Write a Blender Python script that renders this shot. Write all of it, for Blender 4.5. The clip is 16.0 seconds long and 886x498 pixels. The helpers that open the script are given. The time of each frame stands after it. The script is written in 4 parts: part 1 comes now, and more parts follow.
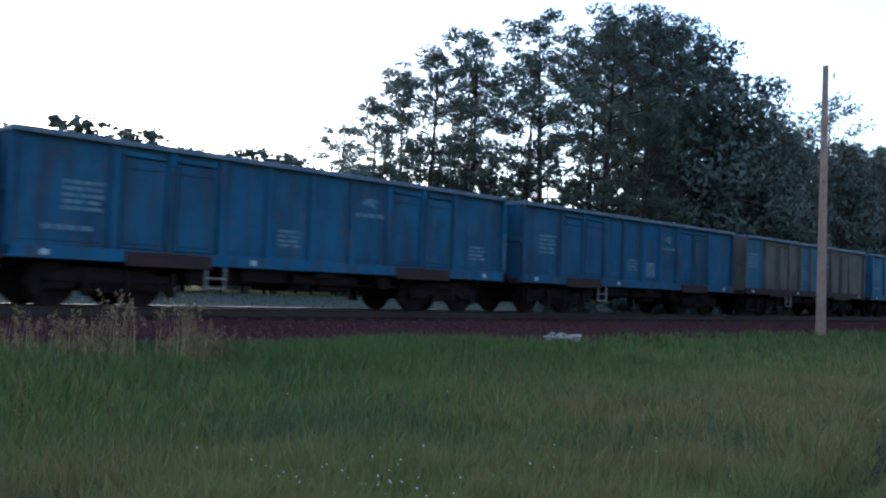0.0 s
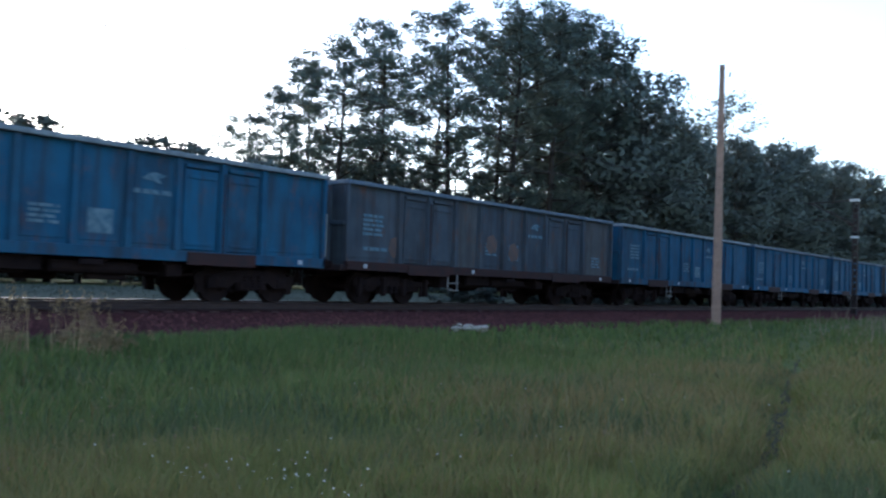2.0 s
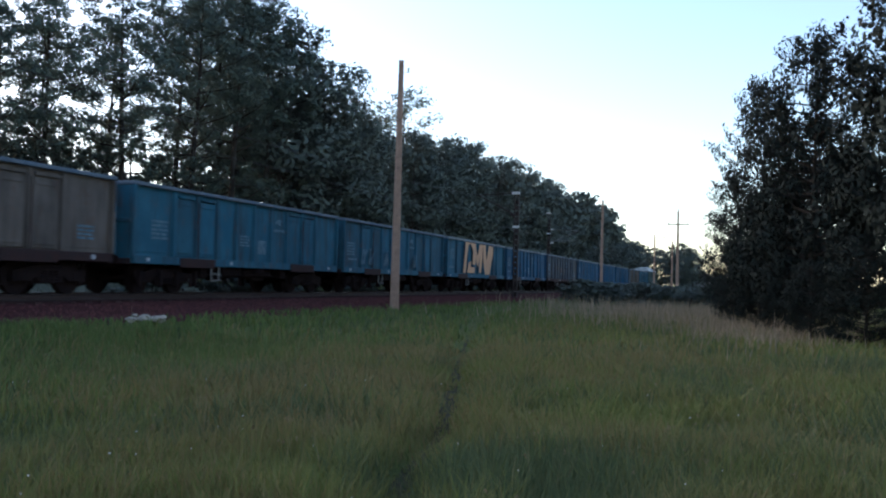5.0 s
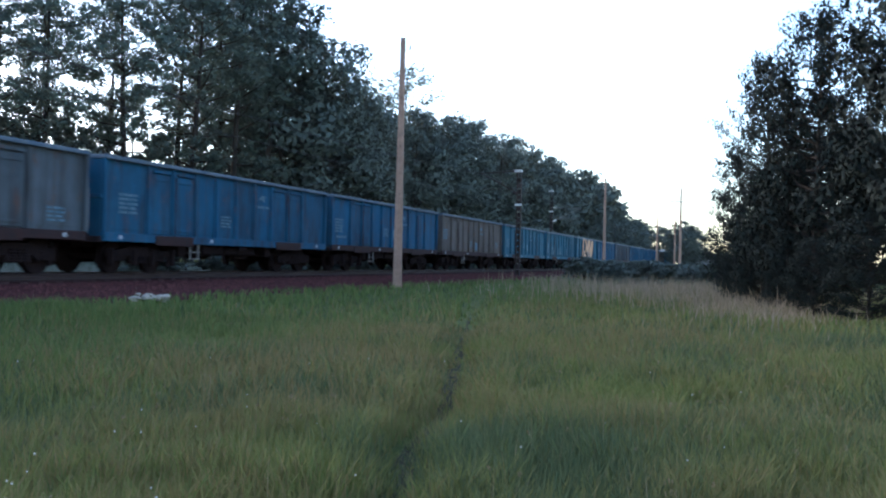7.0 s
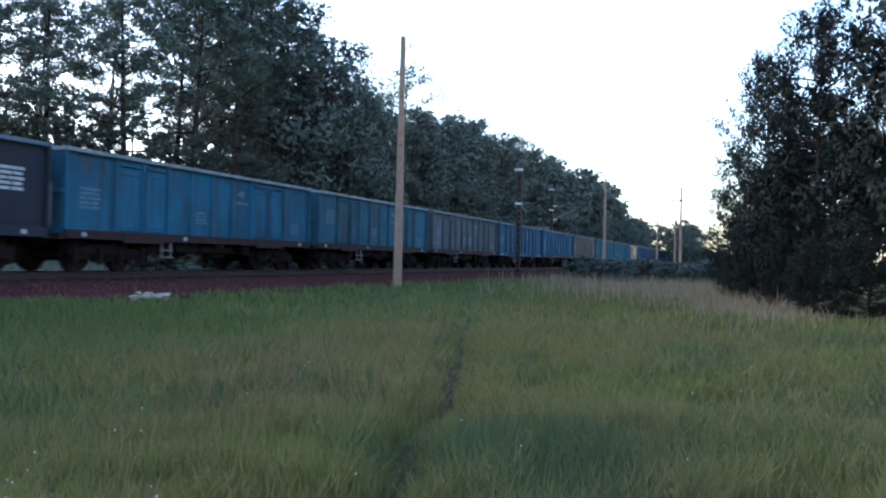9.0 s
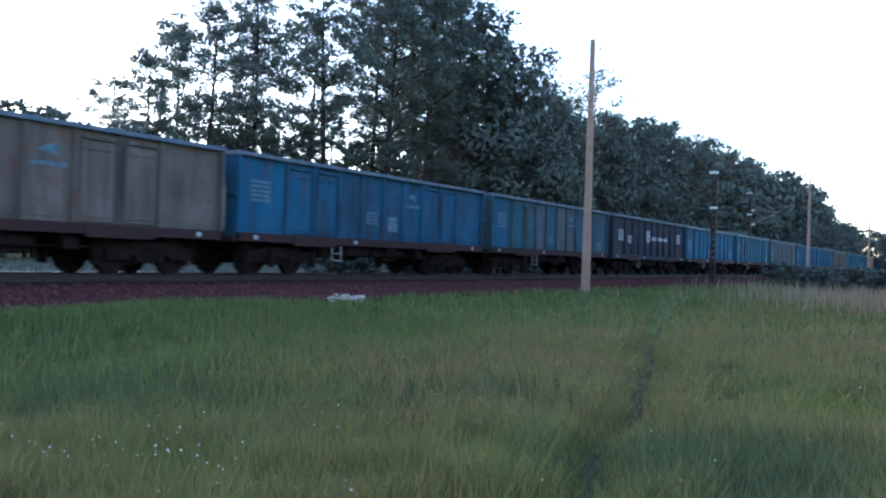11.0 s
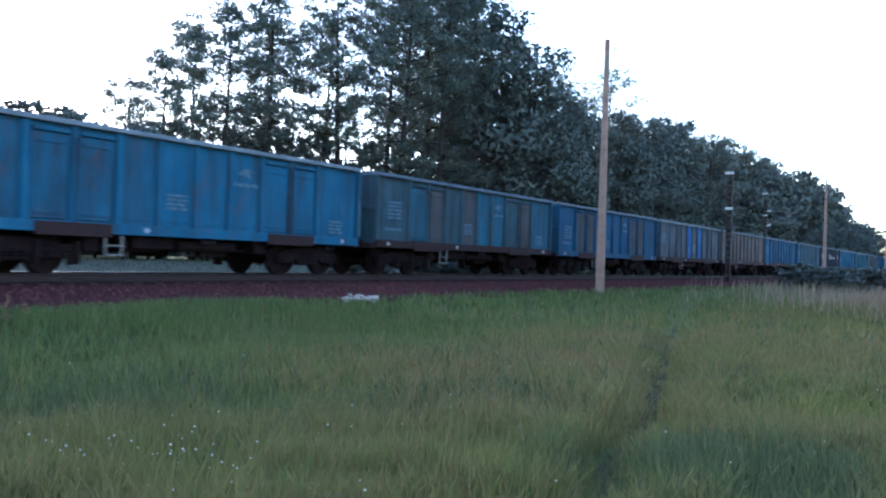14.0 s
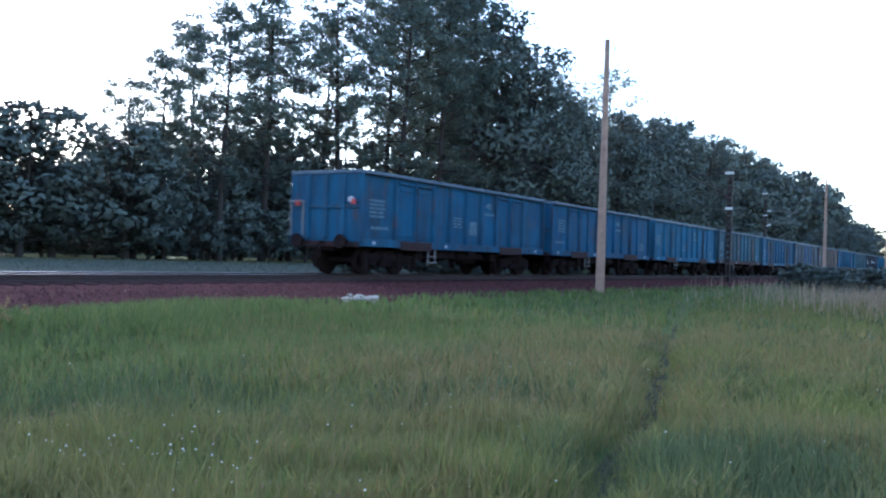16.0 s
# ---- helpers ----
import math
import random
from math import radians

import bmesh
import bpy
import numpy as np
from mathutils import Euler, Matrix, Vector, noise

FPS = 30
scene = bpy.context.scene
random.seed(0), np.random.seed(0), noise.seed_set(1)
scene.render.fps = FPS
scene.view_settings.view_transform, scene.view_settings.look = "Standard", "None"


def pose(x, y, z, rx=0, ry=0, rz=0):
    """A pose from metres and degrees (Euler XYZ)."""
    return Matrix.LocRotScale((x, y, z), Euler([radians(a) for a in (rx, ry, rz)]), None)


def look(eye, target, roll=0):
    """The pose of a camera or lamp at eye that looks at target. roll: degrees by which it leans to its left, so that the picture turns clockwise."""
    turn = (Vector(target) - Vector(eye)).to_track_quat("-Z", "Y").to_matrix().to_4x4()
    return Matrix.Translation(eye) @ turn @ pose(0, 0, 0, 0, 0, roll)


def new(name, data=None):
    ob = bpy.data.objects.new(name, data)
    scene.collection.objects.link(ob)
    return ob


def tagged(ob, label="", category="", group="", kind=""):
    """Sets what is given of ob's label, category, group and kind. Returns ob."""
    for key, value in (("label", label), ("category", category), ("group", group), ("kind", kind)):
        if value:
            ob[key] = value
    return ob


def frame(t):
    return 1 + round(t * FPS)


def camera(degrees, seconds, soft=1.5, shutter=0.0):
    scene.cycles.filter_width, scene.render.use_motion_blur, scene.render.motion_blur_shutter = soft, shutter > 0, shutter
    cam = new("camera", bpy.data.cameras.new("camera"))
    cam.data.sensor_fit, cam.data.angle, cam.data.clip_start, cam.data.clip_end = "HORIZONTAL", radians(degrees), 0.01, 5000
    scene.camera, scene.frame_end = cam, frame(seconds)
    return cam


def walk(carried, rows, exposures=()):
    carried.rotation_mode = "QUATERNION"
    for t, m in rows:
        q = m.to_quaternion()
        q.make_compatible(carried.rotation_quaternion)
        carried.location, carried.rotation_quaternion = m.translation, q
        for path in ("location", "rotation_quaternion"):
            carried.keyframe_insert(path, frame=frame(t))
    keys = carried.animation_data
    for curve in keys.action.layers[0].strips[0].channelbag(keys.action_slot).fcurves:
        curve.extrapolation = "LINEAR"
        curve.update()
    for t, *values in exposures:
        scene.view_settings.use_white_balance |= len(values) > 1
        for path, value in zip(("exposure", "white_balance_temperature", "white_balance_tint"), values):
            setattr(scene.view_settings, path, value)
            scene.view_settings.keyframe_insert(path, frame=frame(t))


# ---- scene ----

EYE = (0.0, 0.0, 1.55)
cam = camera(52.8, 16.0, soft=2.2, shutter=0.2)
PATH = [  # seconds, yaw, pitch, roll
    (0.0, 44.77, 2.56, -2.21), (0.5, 44.78, 2.56, -2.17), (1.0, 44.78, 2.57, -2.16), (1.5, 44.65, 2.34, -2.22),
    (2.0, 38.87, 2.24, -2.11), (2.5, 30.49, 2.53, -1.87), (3.0, 23.72, 2.49, -1.65), (3.5, 20.44, 2.54, -1.47),
    (4.0, 18.34, 2.58, -1.47), (4.2, 18.6, 2.69, -1.47), (6.5, 18.82, 0.53, -1.42), (7.0, 18.93, 0.67, -1.38),
    (7.5, 18.93, 0.67, -1.38), (8.0, 18.94, 0.65, -1.39), (8.5, 18.38, 0.63, -1.38), (9.0, 18.94, 0.59, -1.39),
    (9.5, 23.37, 0.54, -1.39), (10.0, 26.80, 0.57, -1.49), (10.2, 28.07, 0.58, -1.53), (12.3, 31.85, 0.58, -1.90),
    (12.5, 31.85, 0.58, -1.90), (16.0, 31.85, 0.58, -1.90)]
EXPOSURE = [  # seconds, stops, kelvin, tint
    (0.0, 1.65, 6080, 13), (1.5, 1.65, 6080, 13), (2.0, 1.75, 6200, 13), (2.6, 1.85, 6250, 13), (3.0, 1.5, 6550, 13), (3.5, 1.12, 6900, 14), (4.2, 1.04, 6850, 14),
    (6.3, 2.1, 6200, 13), (9.0, 2.1, 6200, 13), (10.2, 2.15, 6080, 13), (12.3, 2.4, 5850, 14.5), (16.0, 2.4, 5850, 14.5)]
walk(cam, [(t, pose(*EYE, 90 + p, r, y)) for t, y, p, r in PATH], EXPOSURE)

# ---------------------------------------------------------------- light
SUN_AZ, SUN_EL = 76.0, 20.0   # degrees to the left of the track's direction, and above the horizon
world = bpy.data.worlds.new("dusk_sky")
scene.world = world
world.use_nodes = True
wn = world.node_tree
sky = wn.nodes.new("ShaderNodeTexSky")
sky.sky_type, sky.sun_disc = "NISHITA", False
sky.sun_elevation, sky.sun_rotation = radians(SUN_EL), radians(-SUN_AZ)
sky.air_density, sky.dust_density, sky.ozone_density = 1.0, 0.9, 2.0
wn.links.new(sky.outputs[0], wn.nodes["Background"].inputs[0])
wn.nodes["Background"].inputs[1].default_value = 0.15
sun = new("sun", bpy.data.lights.new("sun", "SUN"))
sun.data.energy, sun.data.angle, sun.data.color = 0.5, radians(40), (1.0, 0.86, 0.72)
a, e = radians(SUN_AZ), radians(SUN_EL)
sun.matrix_world = look((-200 * math.sin(a), 200 * math.cos(a), 200 * math.tan(e)), (0, 0, 0))


# ---------------------------------------------------------------- materials
class Nodes:
    """A small helper round one node material."""

    def __init__(self, name, rough=0.8, metal=0.0):
        self.mat = bpy.data.materials.new(name)
        self.mat.use_nodes = True
        self.tree = self.mat.node_tree
        self.bsdf = self.tree.nodes["Principled BSDF"]
        self.bsdf.inputs["Roughness"].default_value = rough
        self.bsdf.inputs["Metallic"].default_value = metal
        self.coord = self.add("ShaderNodeTexCoord")
        self.where = None

    def add(self, kind):
        return self.tree.nodes.new(kind)

    def link(self, a, b):
        self.tree.links.new(a, b)

    def noise(self, scale, detail=4, stretch=(1, 1, 1), rough=0.6):
        m = self.add("ShaderNodeMapping")
        m.inputs["Scale"].default_value = stretch
        n = self.add("ShaderNodeTexNoise")
        n.inputs["Scale"].default_value, n.inputs["Detail"].default_value = scale, detail
        n.inputs["Roughness"].default_value = rough
        self.link(self.where or self.coord.outputs["Object"], m.inputs[0])
        self.link(m.outputs[0], n.inputs["Vector"])
        return n.outputs["Fac"]

    def ramp(self, fac, lo, hi):
        r = self.add("ShaderNodeMapRange")
        r.inputs["From Min"].default_value, r.inputs["From Max"].default_value = lo, hi
        self.link(fac, r.inputs["Value"])
        return r.outputs[0]

    def mix(self, fac, a, b):
        m = self.add("ShaderNodeMix")
        m.data_type = "RGBA"
        if isinstance(fac, float):
            m.inputs[0].default_value = fac
        else:
            self.link(fac, m.inputs[0])
        for sock, v in ((m.inputs[6], a), (m.inputs[7], b)):
            if isinstance(v, tuple):
                sock.default_value = (*v, 1)
            else:
                self.link(v, sock)
        return m.outputs[2]

    def times(self, a, k):
        m = self.add("ShaderNodeMath")
        m.operation = "MULTIPLY"
        self.link(a, m.inputs[0])
        if isinstance(k, (int, float)):
            m.inputs[1].default_value = k
        else:
            self.link(k, m.inputs[1])
        return m.outputs[0]

    def colour(self, out):
        self.link(out, self.bsdf.inputs["Base Color"])

    def bump(self, fac, strength, distance):
        b = self.add("ShaderNodeBump")
        b.inputs["Strength"].default_value, b.inputs["Distance"].default_value = strength, distance
        self.link(fac, b.inputs["Height"])
        self.link(b.outputs[0], self.bsdf.inputs["Normal"])


def paint(name, base, faded, rust=0.35, dirt=(0.03, 0.025, 0.025)):
    """Old wagon paint: faded in blotches, streaked downwards with dirt and rust."""
    n = Nodes(name, rough=0.8)
    n.bsdf.inputs["Specular IOR Level"].default_value = 0.12
    info = n.add("ShaderNodeObjectInfo")
    shift = n.add("ShaderNodeVectorMath")
    shift.operation = "MULTIPLY_ADD"
    shift.inputs[1].default_value = (37.0, 61.0, 23.0)
    n.link(info.outputs["Random"], shift.inputs[0])
    n.link(n.coord.outputs["Object"], shift.inputs[2])
    n.where = shift.outputs[0]
    worn = tuple(v * 0.5 + 0.012 for v in base)
    c = n.mix(n.ramp(info.outputs["Random"], 0.0, 1.0), worn, base)
    c = n.mix(n.times(n.ramp(n.noise(0.9, 5), 0.35, 0.7), 0.8), c, faded)
    streak = n.noise(3.0, 5, (1, 1, 0.12))
    c = n.mix(n.times(n.ramp(streak, 0.45, 0.72), 0.7), c, dirt)
    spots = n.noise(2.3, 8, (1, 1, 0.5), 0.75)
    c = n.mix(n.times(n.ramp(spots, 0.54, 0.68), rust), c, (0.10, 0.045, 0.03))
    n.colour(c)
    n.bump(n.noise(14, 3), 0.25, 0.01)
    gloss = n.add("ShaderNodeMapRange")
    gloss.inputs["To Min"].default_value, gloss.inputs["To Max"].default_value = 0.65, 0.95
    n.link(spots, gloss.inputs["Value"])
    n.link(gloss.outputs[0], n.bsdf.inputs["Roughness"])
    return n.mat


def mottled(name, a, b, scale=6.0, rough=0.85, metal=0.0, bump=0.3, depth=0.01, stretch=(1, 1, 1), spec=0.15):
    n = Nodes(name, rough, metal)
    fine = n.noise(scale, 6, stretch)
    broad = n.noise(scale * 0.17, 3, stretch)
    c = n.mix(n.ramp(fine, 0.3, 0.7), a, b)
    c = n.mix(n.times(n.ramp(broad, 0.4, 0.7), 0.4), c, tuple(v * 0.6 for v in a))
    n.colour(c)
    if bump:
        n.bump(fine, bump, depth)
    if not metal:
        n.bsdf.inputs["Specular IOR Level"].default_value = spec
    return n.mat


def leafy(name, a, b, c=None, passed=0.12):
    """Leaves: each island has its own shade; some light passes through."""
    n = Nodes(name, 0.65)
    geo = n.add("ShaderNodeNewGeometry")
    col = n.mix(geo.outputs["Random Per Island"], a, b)
    if c:
        col = n.mix(n.times(n.ramp(n.noise(0.3, 5), 0.45, 0.6), 0.6), col, c)
    n.colour(col)
    n.bsdf.inputs["Specular IOR Level"].default_value = 0.06
    tr = n.add("ShaderNodeBsdfTranslucent")
    n.link(col, tr.inputs["Color"])
    mx = n.add("ShaderNodeMixShader")
    mx.inputs[0].default_value = passed
    n.link(n.bsdf.outputs[0], mx.inputs[1])
    n.link(tr.outputs[0], mx.inputs[2])
    n.link(mx.outputs[0], n.tree.nodes["Material Output"].inputs["Surface"])
    return n.mat


BLUE = paint("paint_blue", (0.008, 0.067, 0.136), (0.015, 0.095, 0.172), 0.5)
BRIGHT = paint("paint_bright_blue", (0.011, 0.092, 0.165), (0.02, 0.118, 0.198), 0.45)
TEAL = paint("paint_teal", (0.014, 0.088, 0.14), (0.028, 0.118, 0.17), 0.45)
PALE = paint("paint_faded_teal_grey", (0.024, 0.075, 0.10), (0.055, 0.105, 0.13), 0.6)
GREY = paint("paint_grey_brown", (0.055, 0.062, 0.07), (0.088, 0.085, 0.088), 0.75)
TAN = paint("paint_tan_grey", (0.095, 0.078, 0.07), (0.138, 0.115, 0.102), 0.8)
DARK_SLATE = paint("paint_dark_slate", (0.036, 0.055, 0.078), (0.066, 0.078, 0.094), 0.7)
DULL_TAN = paint("paint_dull_khaki", (0.085, 0.10, 0.10), (0.13, 0.14, 0.135), 0.5)
SLATE = paint("paint_slate_grey", (0.062, 0.082, 0.10), (0.095, 0.11, 0.125), 0.7)
BLACK = paint("paint_black", (0.015, 0.019, 0.034), (0.023, 0.027, 0.042), 0.12)
FRESH = paint("paint_fresh_blue", (0.012, 0.115, 0.32), (0.02, 0.135, 0.35), 0.15)
RUSTY = mottled("rusty_sill", (0.042, 0.018, 0.017), (0.022, 0.018, 0.02), 3)
UNDER = mottled("grimy_steel", (0.009, 0.0065, 0.0075), (0.023, 0.014, 0.013), 3.5, 0.9, spec=0.05)
# Light along the rims' upper edges is put into these two colours.
RIM = mottled("worn_lit_rim_steel", (0.05, 0.085, 0.13), (0.12, 0.14, 0.165), 3, 0.6)
LIT_RIM = mottled("highlit_rim_steel", (0.20, 0.235, 0.26), (0.10, 0.125, 0.15), 3, 0.6)
RUST_PATCH = mottled("orange_rust", (0.13, 0.075, 0.06), (0.075, 0.07, 0.075), 3, 0.9, bump=0)
LETTER = mottled("faded_white_lettering", (0.125, 0.185, 0.225), (0.022, 0.08, 0.125), 7, 0.7, bump=0)
WHITE = mottled("white_lettering", (0.42, 0.43, 0.46), (0.25, 0.26, 0.29), 9, 0.7, bump=0)
PEACH = mottled("peach_spray_paint", (0.58, 0.32, 0.19), (0.40, 0.23, 0.15), 2.5, 0.7, bump=0)
RED = mottled("red_paint", (0.45, 0.06, 0.05), (0.3, 0.05, 0.05), 6, 0.6, bump=0)
DULL = mottled("pale_step_steel", (0.22, 0.21, 0.2), (0.14, 0.13, 0.13), 8, 0.6)
RAIL_SIDE = mottled("rusty_rail", (0.045, 0.028, 0.025), (0.03, 0.02, 0.02), 8, 0.7)
RAIL_TOP = mottled("polished_rail_head", (0.40, 0.39, 0.40), (0.28, 0.27, 0.28), 4, 0.35, 1.0, bump=0)
CONCRETE = mottled("weathered_concrete", (0.38, 0.245, 0.185), (0.25, 0.16, 0.125), 5, 0.9, bump=0.4)
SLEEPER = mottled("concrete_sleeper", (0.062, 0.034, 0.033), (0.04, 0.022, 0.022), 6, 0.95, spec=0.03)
BALLAST = mottled("rusty_ballast_stone", (0.088, 0.031, 0.030), (0.05, 0.02, 0.021), 18, 0.95, bump=0.8, depth=0.04, spec=0.03)
BARK = mottled("bark", (0.045, 0.036, 0.03), (0.025, 0.02, 0.018), 4, 0.9, bump=0.7, depth=0.03, stretch=(1, 1, 0.2))
MAST = mottled("brown_steel_mast", (0.045, 0.03, 0.026), (0.03, 0.022, 0.022), 5, 0.7)
PORCELAIN = mottled("pale_insulator", (0.6, 0.58, 0.55), (0.45, 0.44, 0.42), 6, 0.4, bump=0)
WIRE = mottled("old_copper_wire", (0.03, 0.028, 0.026), (0.02, 0.019, 0.019), 9, 0.6, bump=0)
# Bluish haze over the wood is mixed into these two leaf colours.
LEAF_FOREST = leafy("hazy_forest_leaves", (0.092, 0.112, 0.101), (0.108, 0.13, 0.115))
LEAF_PINE = leafy("hazy_alder_leaves", (0.074, 0.104, 0.094), (0.106, 0.136, 0.116), None, 0.2)
# Near-black leaf colour holds the shade inside the dense crowns.
LEAF_NEAR = leafy("shade_dark_bush_leaves", (0.020, 0.027, 0.025), (0.030, 0.036, 0.032), None, 0.04)
LEAF_PALE = leafy("pale_birch_leaves", (0.19, 0.21, 0.18), (0.27, 0.29, 0.25))
GRASS = leafy("meadow_grass", (0.11, 0.135, 0.04), (0.18, 0.185, 0.066), (0.18, 0.15, 0.068), 0.3)
VERGE = leafy("lush_green_grass", (0.078, 0.118, 0.038), (0.135, 0.17, 0.058), None, 0.3)
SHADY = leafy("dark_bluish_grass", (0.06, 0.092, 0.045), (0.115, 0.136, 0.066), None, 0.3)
DRYING = leafy("drying_grass", (0.215, 0.165, 0.075), (0.15, 0.135, 0.06), None, 0.3)
PALE_GRASS = leafy("pale_mown_blades", (0.068, 0.076, 0.054), (0.096, 0.10, 0.074), None, 0.2)
STRAW = leafy("dry_grass_heads", (0.26, 0.21, 0.13), (0.16, 0.13, 0.08), None, 0.3)
WEED = leafy("dry_weed_stems", (0.42, 0.29, 0.17), (0.22, 0.155, 0.085), None, 0.3)
REED = leafy("dry_reeds", (0.37, 0.27, 0.19), (0.20, 0.165, 0.11), None, 0.3)
STONE = mottled("pale_limestone", (0.42, 0.37, 0.31), (0.24, 0.21, 0.18), 7, 0.9)
ROOF = mottled("dark_roofing", (0.05, 0.05, 0.06), (0.08, 0.075, 0.08), 3, 0.8)
PLASTER = mottled("grey_plaster", (0.3, 0.3, 0.31), (0.22, 0.22, 0.24), 2, 0.9)
LOCO_PAINT = paint("paint_dark_green", (0.03, 0.06, 0.055), (0.045, 0.075, 0.07), 0.2)
LOCO_ROOF = mottled("pale_roof_paint", (0.55, 0.57, 0.58), (0.42, 0.43, 0.45), 3, 0.6)
gl = Nodes("dark_glass", 0.08)
gl.bsdf.inputs["Base Color"].default_value = (0.02, 0.025, 0.03, 1)
GLASS = gl.mat


def ground_material():
    n = Nodes("meadow_soil", 0.95)
    c = n.mix(n.ramp(n.noise(0.25, 4), 0.35, 0.68), (0.055, 0.08, 0.018), (0.10, 0.10, 0.028))
    c = n.mix(n.times(n.ramp(n.noise(5, 5), 0.4, 0.7), 0.6), c, (0.03, 0.045, 0.014))
    c = n.mix(n.times(n.ramp(n.noise(0.08, 3), 0.5, 0.7), 0.5), c, (0.10, 0.09, 0.045))
    n.colour(c)
    n.bump(n.noise(9, 5), 0.6, 0.05)
    n.bsdf.inputs["Specular IOR Level"].default_value = 0.1
    return n.mat


SOIL = ground_material()


# ---------------------------------------------------------------- mesh helpers
def mesh_of(bm, name):
    me = bpy.data.meshes.new(name)
    bm.normal_update()
    bm.to_mesh(me)
    bm.free()
    return me


def part(name, bm, material, parent=None, label="", m=None):
    """Links a bmesh or a shared mesh as one object under its parent; the material sits on the object."""
    me = bm if isinstance(bm, bpy.types.Mesh) else mesh_of(bm, name)
    ob = new(name, me)
    if not me.materials:
        me.materials.append(None)
    ob.material_slots[0].link = "OBJECT"
    ob.material_slots[0].material = material
    if parent is not None:
        ob.parent = parent
    if m is not None:
        ob.matrix_basis = m
    if label:
        tagged(ob, label)
    return ob


def root(name, m, label, category, group="", kind=""):
    ob = new(name)
    ob.empty_display_size = 0.3
    ob.matrix_basis = m
    return tagged(ob, label, category, group, kind)


def box(bm, x0, x1, y0, y1, z0, z1, bevel=0.0, m=None):
    r = bmesh.ops.create_cube(bm, size=1.0)
    vs = r["verts"]
    bmesh.ops.scale(bm, verts=vs, vec=(x1 - x0, y1 - y0, z1 - z0))
    bmesh.ops.translate(bm, verts=vs, vec=((x0 + x1) / 2, (y0 + y1) / 2, (z0 + z1) / 2))
    if bevel:
        es = list({ed for v in vs for ed in v.link_edges})
        g = bmesh.ops.bevel(bm, geom=es, offset=bevel, segments=1, affect="EDGES", profile=0.5)
        vs = list({v for v in g["verts"]} | {v for v in vs if v.is_valid})
    if m is not None:
        bmesh.ops.transform(bm, matrix=m, verts=vs)
    return vs


def boxed(*args, **kw):
    bm = bmesh.new()
    box(bm, *args, **kw)
    return bm


def tube(bm, a, b, r0, r1=None, n=8, caps=True):
    """A tapered round bar from a to b."""
    a, b = Vector(a), Vector(b)
    q = (b - a).to_track_quat("Z", "Y").to_matrix().to_4x4()
    r = bmesh.ops.create_cone(bm, cap_ends=caps, segments=n, radius1=r0, radius2=r0 if r1 is None else r1, depth=(b - a).length)
    bmesh.ops.transform(bm, matrix=Matrix.Translation((a + b) / 2) @ q, verts=r["verts"])
    return r["verts"]


def tubed(*args, **kw):
    bm = bmesh.new()
    tube(bm, *args, **kw)
    return bm


def prism(bm, outline, depth, axis="x", at=0.0):
    """A flat outline (two coordinates a point) given depth along an axis."""
    def place(u, v, w):
        return {"x": (w, u, v), "y": (u, w, v), "z": (u, v, w)}[axis]
    lo = [bm.verts.new(place(u, v, at)) for u, v in outline]
    hi = [bm.verts.new(place(u, v, at + depth)) for u, v in outline]
    bm.faces.new(lo[::-1])
    bm.faces.new(hi)
    for i in range(len(lo)):
        j = (i + 1) % len(lo)
        bm.faces.new((lo[i], lo[j], hi[j], hi[i]))
    bmesh.ops.recalc_face_normals(bm, faces=bm.faces)
    return bm


# ---------------------------------------------------------------- ground, track
TRACK_X, RAIL_Z = -18.1, 0.93
SPEED = 20.40            # metres a second, along +y


def smooth(v, a, b):
    t = min(1.0, max(0.0, (v - a) / (b - a)))
    return t * t * (3 - 2 * t)


PATH_Y = [-5, 0, 5.35, 6.6, 8.2, 10.7, 14.3, 25.5, 36.4, 60]
PATH_X = [-1.6, -1.7, -2.16, -2.47, -2.8, -3.52, -4.6, -7.8, -10.7, -12.8]


def path_x(y):
    """The trodden track through the meadow."""
    return float(np.interp(y, PATH_Y, PATH_X))


def ground_z(x, y):
    z = 0.34 * smooth(-x, 8.5, 13.2) + 0.54 * smooth(-x, 24, 37)
    if abs(x) < 60 and -20 < y < 90:
        z += 0.07 * noise.noise((x * 0.23, y * 0.23, 0.0)) * (1 - smooth(-x, 13, 15))
        z -= 0.05 * (1 - smooth(abs(x - path_x(y)), 0.1, 0.6))
    return z


def ground():
    xs = [-1800, -900, -500, -300, -200, -140, -100, -80, -60] + [-50 + i * 2 for i in range(12)] + \
         [-26 + i * 0.5 for i in range(68)] + [8 + i * 2 for i in range(10)] + [30, 40, 60, 100, 200, 400, 900, 1800]
    ys = [-1800, -700, -300, -120, -60, -30, -15, -8] + [-4 + i * 0.5 for i in range(100)] + \
         [46 + i * 3 for i in range(20)] + [110, 130, 160, 200, 260, 350, 500, 800, 1300, 2400]
    me = bpy.data.meshes.new("ground")
    verts = [(x, y, ground_z(x, y)) for y in ys for x in xs]
    w = len(xs)
    faces = [(j * w + i, j * w + i + 1, (j + 1) * w + i + 1, (j + 1) * w + i) for j in range(len(ys) - 1) for i in range(w - 1)]
    me.from_pydata(verts, [], faces)
    me.shade_smooth()
    ob = part("ground", me, SOIL)
    tagged(ob, "grassy meadow ground rising to the railway embankment", "ground", kind="structure")


ground()


